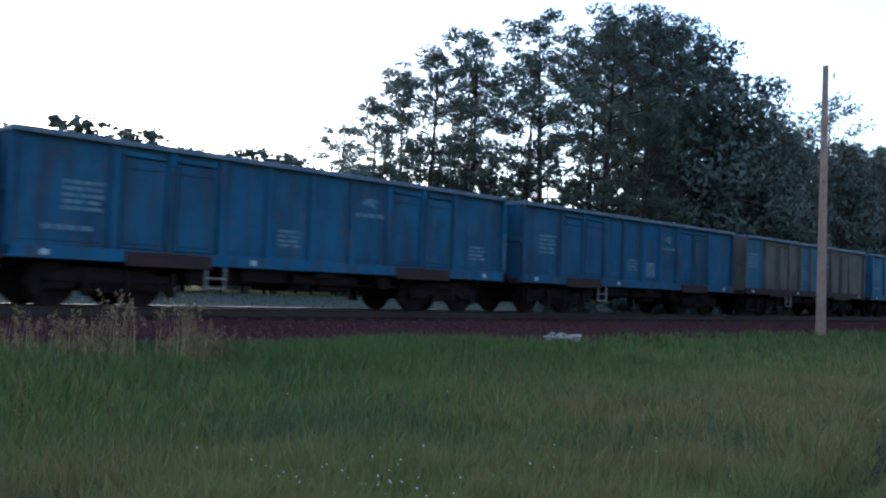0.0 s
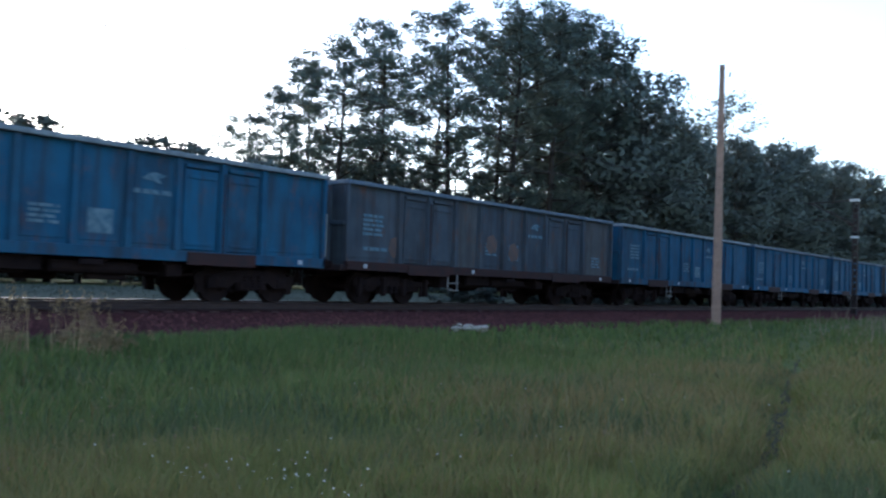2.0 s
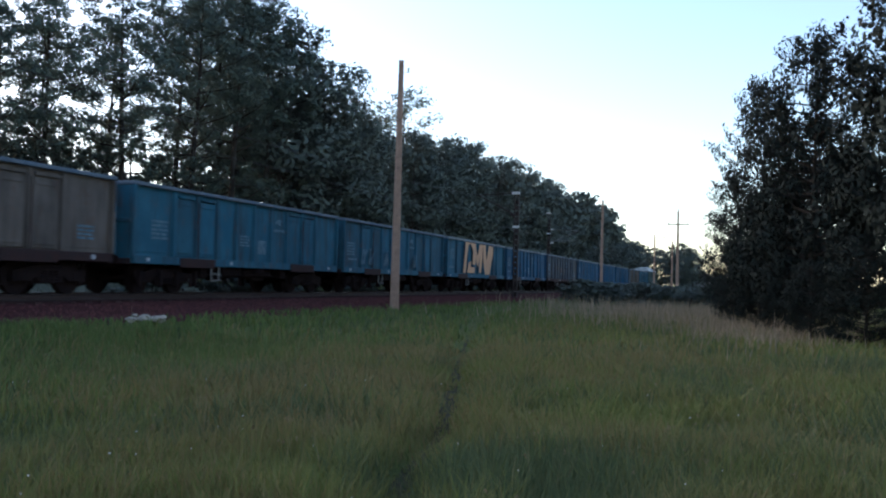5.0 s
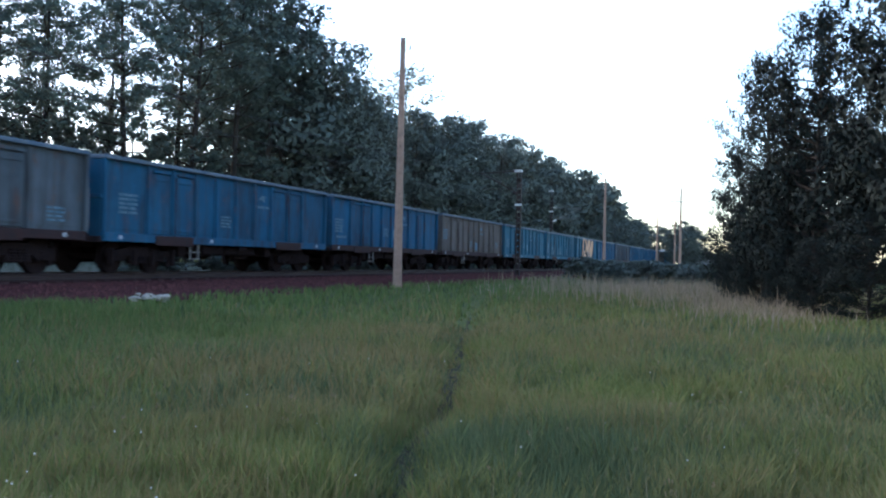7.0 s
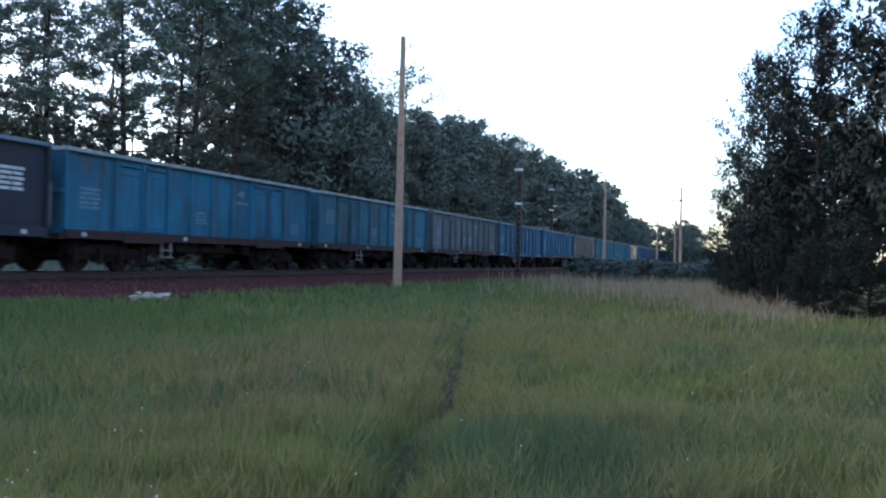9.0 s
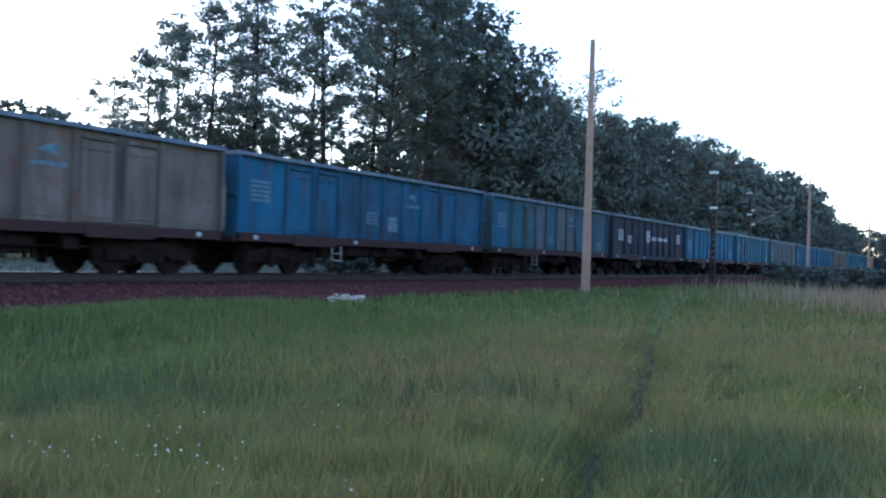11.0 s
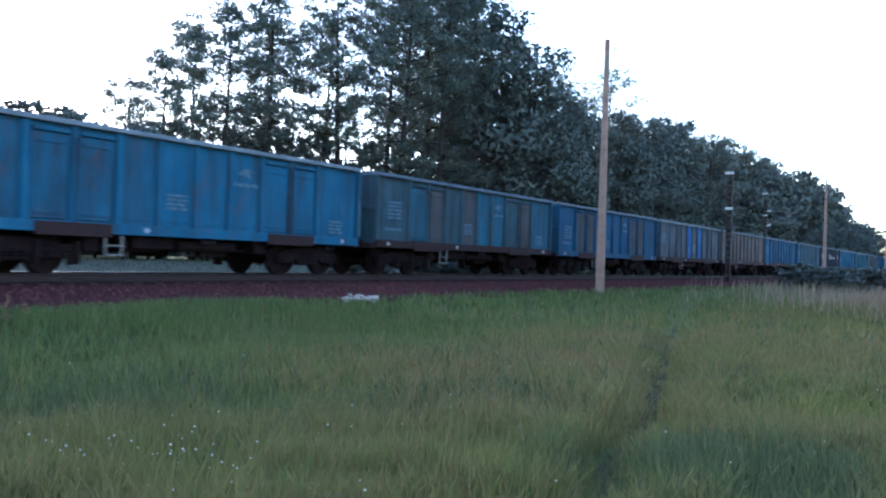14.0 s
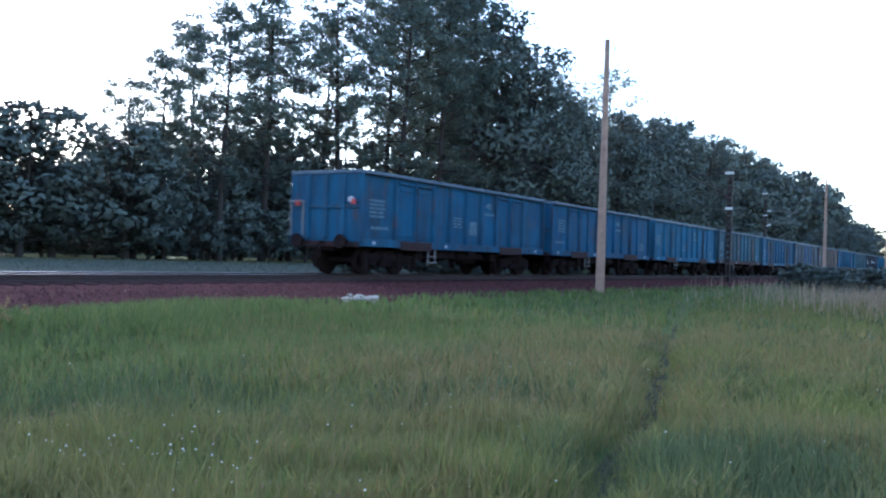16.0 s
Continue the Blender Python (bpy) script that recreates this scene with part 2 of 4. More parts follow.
def railway():
    x, z = TRACK_X, RAIL_Z
    y0, y1 = -160.0, 620.0
    # ballast bed
    bm = bmesh.new()
    prism(bm, [(x - 4.9, 0.2), (x - 3.9, 0.34), (x - 1.9, z - 0.27), (x - 1.2, z - 0.22), (x + 1.2, z - 0.22), (x + 1.75, z - 0.27),
               (x + 3.9, 0.40), (x + 5.0, 0.2)], y1 - y0, "y", y0)
    bed = part("ballast_bed", bm, BALLAST)
    tagged(bed, "rust-brown ballast bed under the railway track", "ballast", kind="structure")
    # loose stones on its near shoulder
    rnd = random.Random(5)
    verts, faces = [], []
    for _ in range(16000):
        py = rnd.uniform(4, 60) if rnd.random() < 0.8 else rnd.uniform(60, 120)
        u = rnd.random() ** 0.8
        px = x + 1.4 + u * 3.4
        pz = z - 0.27 - max(0, px - x - 1.75) / 2.15 * (z - 0.27 - 0.40)
        s = rnd.uniform(0.025, 0.06)
        b = len(verts)
        for dx, dy, dz in ((1, 0, 0), (0, 1, 0), (-1, 0, 0), (0, -1, 0), (0, 0, 1)):
            k = rnd.uniform(0.6, 1.2) * s
            verts.append((px + dx * k, py + dy * k, pz + dz * k))
        faces += [(b, b + 1, b + 4), (b + 1, b + 2, b + 4), (b + 2, b + 3, b + 4), (b + 3, b, b + 4)]
    me = bpy.data.meshes.new("ballast_stones")
    me.from_pydata(verts, [], faces)
    n = Nodes("ballast_chip", 0.9)
    n.bsdf.inputs["Specular IOR Level"].default_value = 0.1
    geo = n.add("ShaderNodeNewGeometry")
    n.colour(n.mix(geo.outputs["Random Per Island"], (0.045, 0.017, 0.018), (0.12, 0.045, 0.042)))
    tagged(part("ballast_stones", me, n.mat), "loose rust-stained ballast stones", "stones", kind="stuff")
    # rails
    prof = [(-0.075, 0), (0.075, 0), (0.07, 0.02), (0.012, 0.035), (0.012, 0.125), (0.036, 0.137), (0.036, 0.166), (-0.036, 0.166),
            (-0.036, 0.137), (-0.012, 0.125), (-0.012, 0.035), (-0.07, 0.02)]
    for sx in (-0.7525, 0.7525):
        rail = root("rail", pose(x + sx, 0, z - 0.172), "rusty steel rail with a polished head", "rail", "rails of the track", "structure")
        bm = bmesh.new()
        prism(bm, prof, y1 - y0, "y", y0)
        part("rail_section", bm, RAIL_SIDE, rail)
        bm = bmesh.new()
        prism(bm, [(-0.036, 0.1665), (-0.034, 0.169), (-0.02, 0.1715), (0.0, 0.172), (0.02, 0.1715), (0.034, 0.169), (0.036, 0.1665)], y1 - y0, "y", y0)
        part("rail_head", bm, RAIL_TOP, rail, "polished running surface")
    # concrete sleepers
    bm = bmesh.new()
    box(bm, -1.3, 1.3, -0.13, 0.13, 0, 0.2, 0.02)
    me = mesh_of(bm, "sleeper")
    k = 0
    while k < 400:
        py = 0.0 + k * 0.6
        if py < 130:
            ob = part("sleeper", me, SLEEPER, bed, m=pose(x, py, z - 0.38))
        k += 1
        if py > 130:
            break


railway()


def far_meadow():
    """Paler mown grass between the track and the wood."""
    n = Nodes("pale_mown_grass", 0.95)
    n.bsdf.inputs["Specular IOR Level"].default_value = 0.1
    c = n.mix(n.ramp(n.noise(0.5, 5, (1, 0.3, 1)), 0.35, 0.65), (0.064, 0.07, 0.05), (0.088, 0.092, 0.068))
    n.colour(n.mix(n.times(n.ramp(n.noise(3, 5), 0.45, 0.7), 0.5), c, (0.06, 0.068, 0.04)))
    n.bump(n.noise(9, 5), 0.5, 0.04)
    # Strip ends at y 54; darker soil beyond stands in for shade.
    xs, ys = [-39 + i * 2 for i in range(9)], [-60 + i * 6 for i in range(20)]
    verts = [(x, y, ground_z(x, y) + (0.02 if -38 < x < -24 else -0.02)) for y in ys for x in xs]
    me = bpy.data.meshes.new("far_meadow")
    w = len(xs)
    me.from_pydata(verts, [], [(j * w + i, j * w + i + 1, (j + 1) * w + i + 1, (j + 1) * w + i) for j in range(len(ys) - 1) for i in range(w - 1)])
    tagged(part("meadow_beyond_track", me, n.mat), "pale mown grass strip beyond the railway", "meadow", kind="structure")


far_meadow()

# ---------------------------------------------------------------- wagons
HALF, BODY_HALF = 1.45, 6.4
SILL_LO, SILL_HI, WALL_HI, RIM_HI = 0.90, 1.14, 3.17, 3.28


RIBS = [-4.5, -3.375, -2.25, -1.125, 0.0, 1.125, 2.25, 3.375, 4.5]
FACE = HALF - 0.14        # outer face of the side sheets


ROLLING = []             # wheelsets, their place on the bogie and the bogie's facing


class WagonKit:
    """Meshes that all wagons share."""


def wagon_kit(stretch=1.0):
    k = WagonKit()
    L = BODY_HALF * stretch
    k.L, k.stretch = L, stretch
    k.side = []
    cuts = [-L + 0.02] + [c * stretch for c in RIBS] + [L - 0.02]
    for a, b in zip(cuts, cuts[1:]):
        bm = bmesh.new()
        box(bm, -0.03, 0.03, a, b, SILL_HI, WALL_HI)
        box(bm, 0.03, 0.042, a + 0.14, b - 0.14, SILL_HI + 0.1, WALL_HI - 0.1, 0.01)
        k.side.append(mesh_of(bm, "side_panel"))
    k.end = mesh_of(boxed(-HALF + 0.09, HALF - 0.09, -0.03, 0.03, SILL_HI - 0.1, WALL_HI), "end_wall")
    bm = bmesh.new()
    for sx in (-1, 1):
        box(bm, *sorted((sx * (HALF - 0.215), sx * (HALF + 0.02))), -L - 0.02, L + 0.02, WALL_HI, RIM_HI, 0.015)
    for sy in (-1, 1):
        box(bm, -HALF + 0.216, HALF - 0.216, *sorted((sy * (L - 0.12), sy * (L + 0.02))), WALL_HI, RIM_HI, 0.015)
    k.rim = mesh_of(bm, "top_rim")
    # pressed rib: wide at the foot, thin at the top
    bm = bmesh.new()
    w = 0.08
    lo = [(0, -w - 0.02), (0.135, -w), (0.135, w), (0, w + 0.02)]
    hi = [(0, -w - 0.01), (0.09, -w + 0.015), (0.09, w - 0.015), (0, w + 0.01)]
    a = [bm.verts.new((px, py, SILL_HI)) for px, py in lo]
    b = [bm.verts.new((px, py, WALL_HI - 0.01)) for px, py in hi]
    for i in range(4):
        j = (i + 1) % 4
        bm.faces.new((a[i], a[j], b[j], b[i]))
    bm.faces.new(b)
    bm.faces.new(a[::-1])
    bmesh.ops.recalc_face_normals(bm, faces=bm.faces)
    k.rib = mesh_of(bm, "rib")
    k.post = mesh_of(boxed(-0.1, 0.0, -0.09, 0.0, SILL_HI - 0.2, WALL_HI, 0.015), "corner_post")
    # a door leaf with pressed edges; its lintel leaves a slot
    bm = bmesh.new()
    box(bm, 0, 0.05, -0.44, 0.44, SILL_HI + 0.03, WALL_HI - 0.22, 0.012)
    box(bm, 0.05, 0.075, -0.36, 0.36, SILL_HI + 0.12, SILL_HI + 0.2, 0.008)
    box(bm, 0.05, 0.075, -0.36, 0.36, WALL_HI - 0.42, WALL_HI - 0.34, 0.008)
    k.leaf = mesh_of(bm, "door_leaf")
    bm = bmesh.new()
    box(bm, 0, 0.1, -0.44, 0.44, WALL_HI - 0.19, WALL_HI - 0.1, 0.012)
    k.lintel = mesh_of(bm, "door_lintel")
    k.latch = mesh_of(tubed((0.145, 0, SILL_HI - 0.1), (0.125, 0, WALL_HI - 0.25), 0.018, n=6), "locking_bar")
    k.sill = mesh_of(boxed(-0.09, 0.0, -L, L, SILL_LO, SILL_HI, 0.012), "side_sill")
    k.flap = mesh_of(boxed(0.0, 0.03, -0.95, 0.95, SILL_LO - 0.07, SILL_HI - 0.02, 0.01), "sill_plate")
    k.headstock = mesh_of(boxed(-HALF + 0.09, HALF - 0.09, -0.1, 0.1, SILL_LO - 0.03, SILL_HI - 0.11, 0.015), "headstock")
    k.floor = mesh_of(boxed(-HALF + 0.1, HALF - 0.1, -L + 0.1, L - 0.1, SILL_HI - 0.1, SILL_HI - 0.03), "floor")
    bm = bmesh.new()
    box(bm, -0.28, 0.28, -L + 0.1, L - 0.1, 0.74, SILL_HI - 0.1)
    for py in (-2.2, -0.8, 0.8, 2.2):
        box(bm, -1.25, 1.25, py - 0.06, py + 0.06, 0.82, SILL_HI - 0.1)
    k.frame = mesh_of(bm, "underframe")
    k.gear = [("equipment_box", mesh_of(boxed(-0.95, 0.95, -1.9, -0.7, 0.52, 0.84, 0.03), "equipment_box")),
              ("equipment_box", mesh_of(boxed(0.7, 0.95, 0.6, 1.5, 0.45, 0.86, 0.03), "equipment_box")),
              ("equipment_box", mesh_of(boxed(1.1, 1.2, -1.7, -0.5, 0.6, 0.9, 0.02), "equipment_box")),
              ("cross_member", mesh_of(boxed(-1.2, 1.2, 2.3, 2.7, 0.55, 0.86, 0.03), "cross_member")),
              ("cross_member", mesh_of(boxed(-1.2, 1.2, -3.0, -2.6, 0.5, 0.86, 0.03), "cross_member")),
              ("air_cylinder", mesh_of(tubed((1.05, -0.3, 0.7), (1.05, 1.6, 0.7), 0.13, n=10), "air_cylinder")),
              ("brake_rod", mesh_of(tubed((0.85, -3.2, 0.62), (0.85, 3.2, 0.62), 0.03, n=6), "brake_rod")),
              ("brake_rod", mesh_of(tubed((-0.85, -3.2, 0.62), (-0.85, 3.2, 0.62), 0.03, n=6), "brake_rod")),
              ("brake_rod", mesh_of(tubed((0.2, -3.0, 0.5), (0.2, 3.0, 0.66), 0.035, n=6), "brake_rod"))]
    bm = bmesh.new()
    tube(bm, (0, 0, 1.03), (0, 0.18, 1.03), 0.1, n=12)
    tube(bm, (0, 0.18, 1.03), (0, 0.30, 1.03), 0.07, n=12)
    tube(bm, (0, 0.30, 1.03), (0, 0.345, 1.03), 0.23, 0.22, n=16)
    k.buffer = mesh_of(bm, "buffer")
    bm = bmesh.new()
    tube(bm, (0, 0, 1.0), (0, 0.26, 1.0), 0.05, n=8)
    tube(bm, (0, 0.26, 1.03), (0, 0.32, 0.86), 0.045, n=8)
    tube(bm, (-0.06, 0.3, 0.95), (-0.06, 0.26, 0.5), 0.03, n=6)
    tube(bm, (0.06, 0.3, 0.95), (0.06, 0.26, 0.5), 0.03, n=6)
    tube(bm, (0.35, 0.0, 0.9), (0.3, 0.22, 0.45), 0.03, n=6)
    k.hook = mesh_of(bm, "coupling")
    # bogie
    bm = bmesh.new()
    prism(bm, [(-1.25, 0.34), (-1.25, 0.62), (-0.75, 0.72), (-0.35, 0.78), (0.35, 0.78), (0.75, 0.72), (1.25, 0.62), (1.25, 0.34),
               (0.68, 0.34), (0.45, 0.5), (0.42, 0.28), (-0.42, 0.28), (-0.45, 0.5), (-0.68, 0.34)], 0.14, "x", -0.07)
    prism(bm, [(-1.5, 0.5), (-1.5, 0.66), (1.5, 0.66), (1.5, 0.5), (1.32, 0.2), (1.2, 0.2), (1.26, 0.5), (-1.26, 0.5), (-1.2, 0.2), (-1.32, 0.2)], 0.05, "x", -0.16)
    for py in (-0.42, 0.42, -1.38, 1.38):
        box(bm, -0.3, -0.12, py - 0.05, py + 0.05, 0.22, 0.72, 0.02)
    box(bm, 0.07, 0.13, -0.4, 0.4, 0.3, 0.5, 0.02)
    k.bogie_side = mesh_of(bm, "side_frame")
    bm = bmesh.new()
    rings = []
    for i in range(11):
        rr = 0.085 if i % 2 else 0.06
        rings.append([bm.verts.new((rr * math.cos(a * math.tau / 10), rr * math.sin(a * math.tau / 10), 0.29 + i * 0.036)) for a in range(10)])
    for p, q in zip(rings, rings[1:]):
        for a in range(10):
            bm.faces.new((p[a], p[(a + 1) % 10], q[(a + 1) % 10], q[a]))
    bm.faces.new(rings[-1])
    bm.faces.new(rings[0][::-1])
    k.spring = mesh_of(bm, "spring")
    bm = bmesh.new()
    tube(bm, (-0.72, 0, 0), (0.72, 0, 0), 0.08, n=10)
    for sx in (-1, 1):
        tube(bm, (sx * 0.69, 0, 0), (sx * 0.815, 0, 0), 0.46, n=24)
        tube(bm, (sx * 0.665, 0, 0), (sx * 0.70, 0, 0), 0.485, n=24)
        tube(bm, (sx * 0.815, 0, 0), (sx * 0.85, 0, 0), 0.13, n=12)
        for a in range(3):
            c, d = math.cos(a * math.tau / 3) * 0.28, math.sin(a * math.tau / 3) * 0.28
            tube(bm, (sx * 0.81, c, d), (sx * 0.825, c, d), 0.06, n=8)
    k.wheelset = mesh_of(bm, "wheelset")
    k.axlebox = mesh_of(boxed(-0.08, 0.1, -0.14, 0.14, 0.34, 0.6, 0.03), "axle_box")
    k.bolster = mesh_of(boxed(-1.0, 1.0, -0.2, 0.2, 0.5, 0.78, 0.03), "bolster")
    # foot step: two uprights, two treads
    bm = bmesh.new()
    for py in (-0.22, 0.22):
        box(bm, 0, 0.03, py - 0.02, py + 0.02, 0.42, SILL_LO)
    for pz in (0.43, 0.64):
        box(bm, -0.03, 0.1, -0.22, 0.22, pz, pz + 0.03)
    k.step = mesh_of(bm, "foot_step")
    k.tank = mesh_of(tubed((-0.2, -0.45, 0.62), (-0.2, 0.45, 0.62), 0.2, n=14), "brake_reservoir")
    k.lever = mesh_of(boxed(0, 0.03, -0.25, 0.25, 0.76, 0.86, 0.006), "brake_plate")
    # end platform and handrail seen at the gap between wagons
    bm = bmesh.new()
    tube(bm, (0, 0, 1.2), (0, 0, 2.3), 0.02, n=6)
    tube(bm, (-0.5, 0, 2.3), (0, 0, 2.3), 0.02, n=6)
    tube(bm, (-0.5, 0, 1.2), (-0.5, 0, 2.3), 0.02, n=6)
    k.handrail = mesh_of(bm, "handrail")
    k.band = mesh_of(boxed(-HALF + 0.1, HALF - 0.1, 0.0, 0.06, 2.08, 2.2, 0.01), "end_band")
    k.lamp = mesh_of(tubed((0, 0, 0), (0, 0.07, 0), 0.1, n=12), "tail_lamp")
    return k


KITS = {}


def kit_for(pitch):
    """The kit for a wagon that takes up that length of the train."""
    half = round((pitch - 0.75) * 2) / 4
    if half not in KITS:
        KITS[half] = wagon_kit(half / BODY_HALF)
    return KITS[half]


KIT = kit_for(14.0)


def marking(name, w, h, rows):
    """Lines of lettering too worn to read, as plain bars."""
    bm = bmesh.new()
    rnd = random.Random(rows * 7 + int(w * 100))
    pitch = h / rows
    for i in range(rows):
        a = -w / 2
        z = h / 2 - (i + 0.5) * pitch
        while a < w / 2 - 0.05:
            b = min(w / 2, a + rnd.uniform(0.12, 0.4))
            box(bm, 0, 0.004, a, b, z - pitch * 0.3, z + pitch * 0.3)
            a = b + rnd.uniform(0.03, 0.07)
    return mesh_of(bm, name)


MARK_BIG = marking("marking", 0.8, 0.62, 5)
MARK_SMALL = marking("marking", 0.62, 0.42, 4)
MARK_LINE = marking("marking", 1.0, 0.16, 1)
MARK_TAG = mesh_of(boxed(0, 0.004, -0.07, 0.07, -0.055, 0.055), "marking")
bm = bmesh.new()
for k in range(5):
    box(bm, 0, 0.004, -0.42 + k * 0.17, -0.42 + k * 0.17 + 0.125, -0.1, 0.1)
MARK_WORD = mesh_of(bm, "marking")
bm = bmesh.new()
for k in range(24):
    a, b = k * math.tau / 24, (k + 1) * math.tau / 24
    prism(bm, [(0.36 * math.cos(a), 0.36 * math.sin(a)), (0.36 * math.cos(b), 0.36 * math.sin(b)),
               (0.25 * math.cos(b), 0.25 * math.sin(b)), (0.25 * math.cos(a), 0.25 * math.sin(a))], 0.005, "x")
for k in (-0.1, 0.1):
    box(bm, 0, 0.005, k - 0.05, k + 0.05, -0.2, 0.2)
MARK_ROUND = mesh_of(bm, "emblem")
MARK_PATCH = mesh_of(boxed(0, 0.004, -0.28, 0.28, -0.25, 0.25), "marking_panel")
bm = bmesh.new()
prism(bm, [(-0.3, 0.0), (-0.12, 0.12), (0.02, 0.16), (0.3, 0.1), (0.12, 0.02), (0.18, -0.08), (-0.05, -0.03)], 0.004, "x")
MARK_EMBLEM = mesh_of(bm, "emblem")


def wagon(y, mat, label, kit=KIT, panels=None, sill=RUSTY, tail=False, marks=LETTER, rim=RIM, grimy=True):
    """A four-axle open freight wagon; y is its middle along the track. panels: bays of another paint."""
    w = root("freight_wagon", pose(TRACK_X, y, RAIL_Z), label, "freight wagon", "wagons of the train")
    L, s = kit.L, kit.stretch
    panels = panels or {}
    rnd = random.Random(int(y * 10))
    spots = [(MARK_BIG, -5.3 + rnd.uniform(-0.25, 0.25), rnd.uniform(1.9, 2.3)), (MARK_SMALL, -0.56, rnd.uniform(1.55, 1.95)), (MARK_LINE, 1.69, 2.35)]
    if rnd.random() < 0.6:
        spots.append((MARK_PATCH, 0.56, rnd.uniform(1.45, 1.8)))
    if rnd.random() < 0.5:
        spots.append((MARK_SMALL, 5.4, rnd.uniform(1.4, 1.7)))
    if rnd.random() < 0.5:
        spots.append((MARK_LINE, -5.3, 1.5))
    for sx in (-1, 1):
        flip = pose(0, 0, 0, 0, 0, 0 if sx > 0 else 180)
        at = lambda px, py, flip=flip: flip @ pose(px, py, 0)
        for me in kit.side:
            part("side_panel", me, mat, w, m=at(FACE - 0.03, 0))
        part("side_sill", kit.sill, sill if grimy else mat, w, m=at(HALF, 0))
        for r in RIBS:
            part("rib", kit.rib, mat, w, m=at(FACE, r * s))
        for py in (-L, L):
            part("corner_post", kit.post, mat, w, m=at(HALF, py + (0.09 if py < 0 else 0)))
        for c in (-3.375, 3.375):
            for d in (-0.56, 0.56):
                part("door_leaf", kit.leaf, panels.get(round(c + d, 2), mat), w, m=at(FACE, (c + d) * s))
                part("door_lintel", kit.lintel, mat, w, m=at(FACE, (c + d) * s))
            part("locking_bar", kit.latch, sill, w, m=at(FACE, c * s))
            part("sill_plate", kit.flap, sill, w, m=at(HALF, c * s))
        part("foot_step", kit.step, DULL, w, m=at(HALF - 0.06, -2.35 * s))
        for py in (-5.75, -1.5, 5.6):
            part("marking", MARK_TAG, WHITE, w, m=at(HALF + 0.001, py * s) @ pose(0, 0, SILL_LO + 0.12))
        part("brake_plate", kit.lever, UNDER, w, m=at(HALF - 0.05, 0.4))
        for px_mesh, py, pz in () if mat is BLACK else spots:
            part("marking", px_mesh, marks, w, m=at(FACE + 0.022, py * s) @ pose(0, 0, pz))
        if mat is BLACK:
            part("emblem", MARK_ROUND, marks, w, m=at(HALF + 0.002, -0.95) @ pose(0, 0, 2.25))
            for py in (0.15, 1.25, 2.35):
                part("marking", MARK_WORD, marks, w, m=at(HALF + 0.002, py) @ pose(0, 0, 2.15))
            for py, pz in ((-5.2, 2.2), (5.6, 2.3)):
                part("marking", MARK_BIG, marks, w, m=at(FACE + 0.013, py) @ pose(0, 0, pz))
            part("marking", MARK_SMALL, marks, w, m=at(FACE + 0.08, -3.94) @ pose(0, 0, 2.0))
        else:
            part("emblem", MARK_EMBLEM, marks, w, m=at(FACE + 0.022, 1.69 * s) @ pose(0, 0, 2.62))
        for py, pm in panels.items():
            if abs(py) < 2.25 or abs(py) > 4.5:
                half = 0.46 if abs(py) < 2.25 else 0.82
                part("repaired_panel", boxed(0, 0.02, -half, half, SILL_HI + 0.02, WALL_HI - 0.02), pm, w, m=at(FACE, py * s))
    for sy in (-1, 1):
        turn = pose(0, 0, 0, 0, 0, 0 if sy > 0 else 180)
        part("end_wall", kit.end, mat, w, m=turn @ pose(0, L - 0.06, 0))
        for px in (-0.72, 0.0, 0.72):
            part("end_rib", kit.rib, mat, w, m=turn @ pose(px, L - 0.03, 0, 0, 0, 90))
        part("end_band", kit.band, mat, w, m=turn @ pose(0, L - 0.03, 0))
        part("headstock", kit.headstock, sill, w, m=turn @ pose(0, L - 0.02, 0))
        for px in (-0.875, 0.875):
            part("buffer", kit.buffer, UNDER, w, m=turn @ pose(px, L + 0.02, 0))
        part("coupling", kit.hook, UNDER, w, m=turn @ pose(0, L + 0.02, 0))
        bogie = part("bogie", kit.bolster, UNDER, w, m=turn @ pose(0, 4.5 * s, 0))
        for bx in (-1, 1):
            part("side_frame", kit.bogie_side, UNDER, bogie, m=pose(bx * 1.0, 0, 0))
            for by in (-0.2, 0.0, 0.2):
                part("spring", kit.spring, UNDER, bogie, m=pose(bx * 1.1, by, 0))
            for by in (-0.9, 0.9):
                part("axle_box", kit.axlebox, UNDER, bogie, m=pose(bx * 1.0, by, 0, 0, 0, 0 if bx > 0 else 180))
        for by in (-0.9, 0.9):
            ROLLING.append((part("wheelset", kit.wheelset, UNDER, bogie, m=pose(0, by, 0.46)), by, sy))
    part("handrail", kit.handrail, PORCELAIN if mat is BRIGHT else DULL, w, m=pose(HALF - 0.12, L + 0.12, 0))
    part("handrail", kit.handrail, DULL, w, m=pose(-HALF + 0.62, -L - 0.12, 0))
    part("top_rim", kit.rim, rim, w)
    part("floor", kit.floor, sill, w)
    part("underframe", kit.frame, UNDER, w)
    for piece, me in kit.gear:
        part(piece, me, UNDER, w)
    part("brake_reservoir", kit.tank, UNDER, w)
    if tail:
        part("tail_lamp", kit.lamp, WHITE, w, "round white tail board", m=pose(1.05, -L - 0.1, 2.35, 0, 0, 0))
        part("tail_disc", mesh_of(tubed((0, 0, 0), (0, -0.02, 0), 0.09, n=12), "tail_disc"), RED, w, m=pose(1.18, -L - 0.1, 2.28))
        part("tail_lamp", kit.lamp, RED, w, "round red tail board", m=pose(-1.1, -L - 0.1, 2.25, 0, 0, 0))
    return w


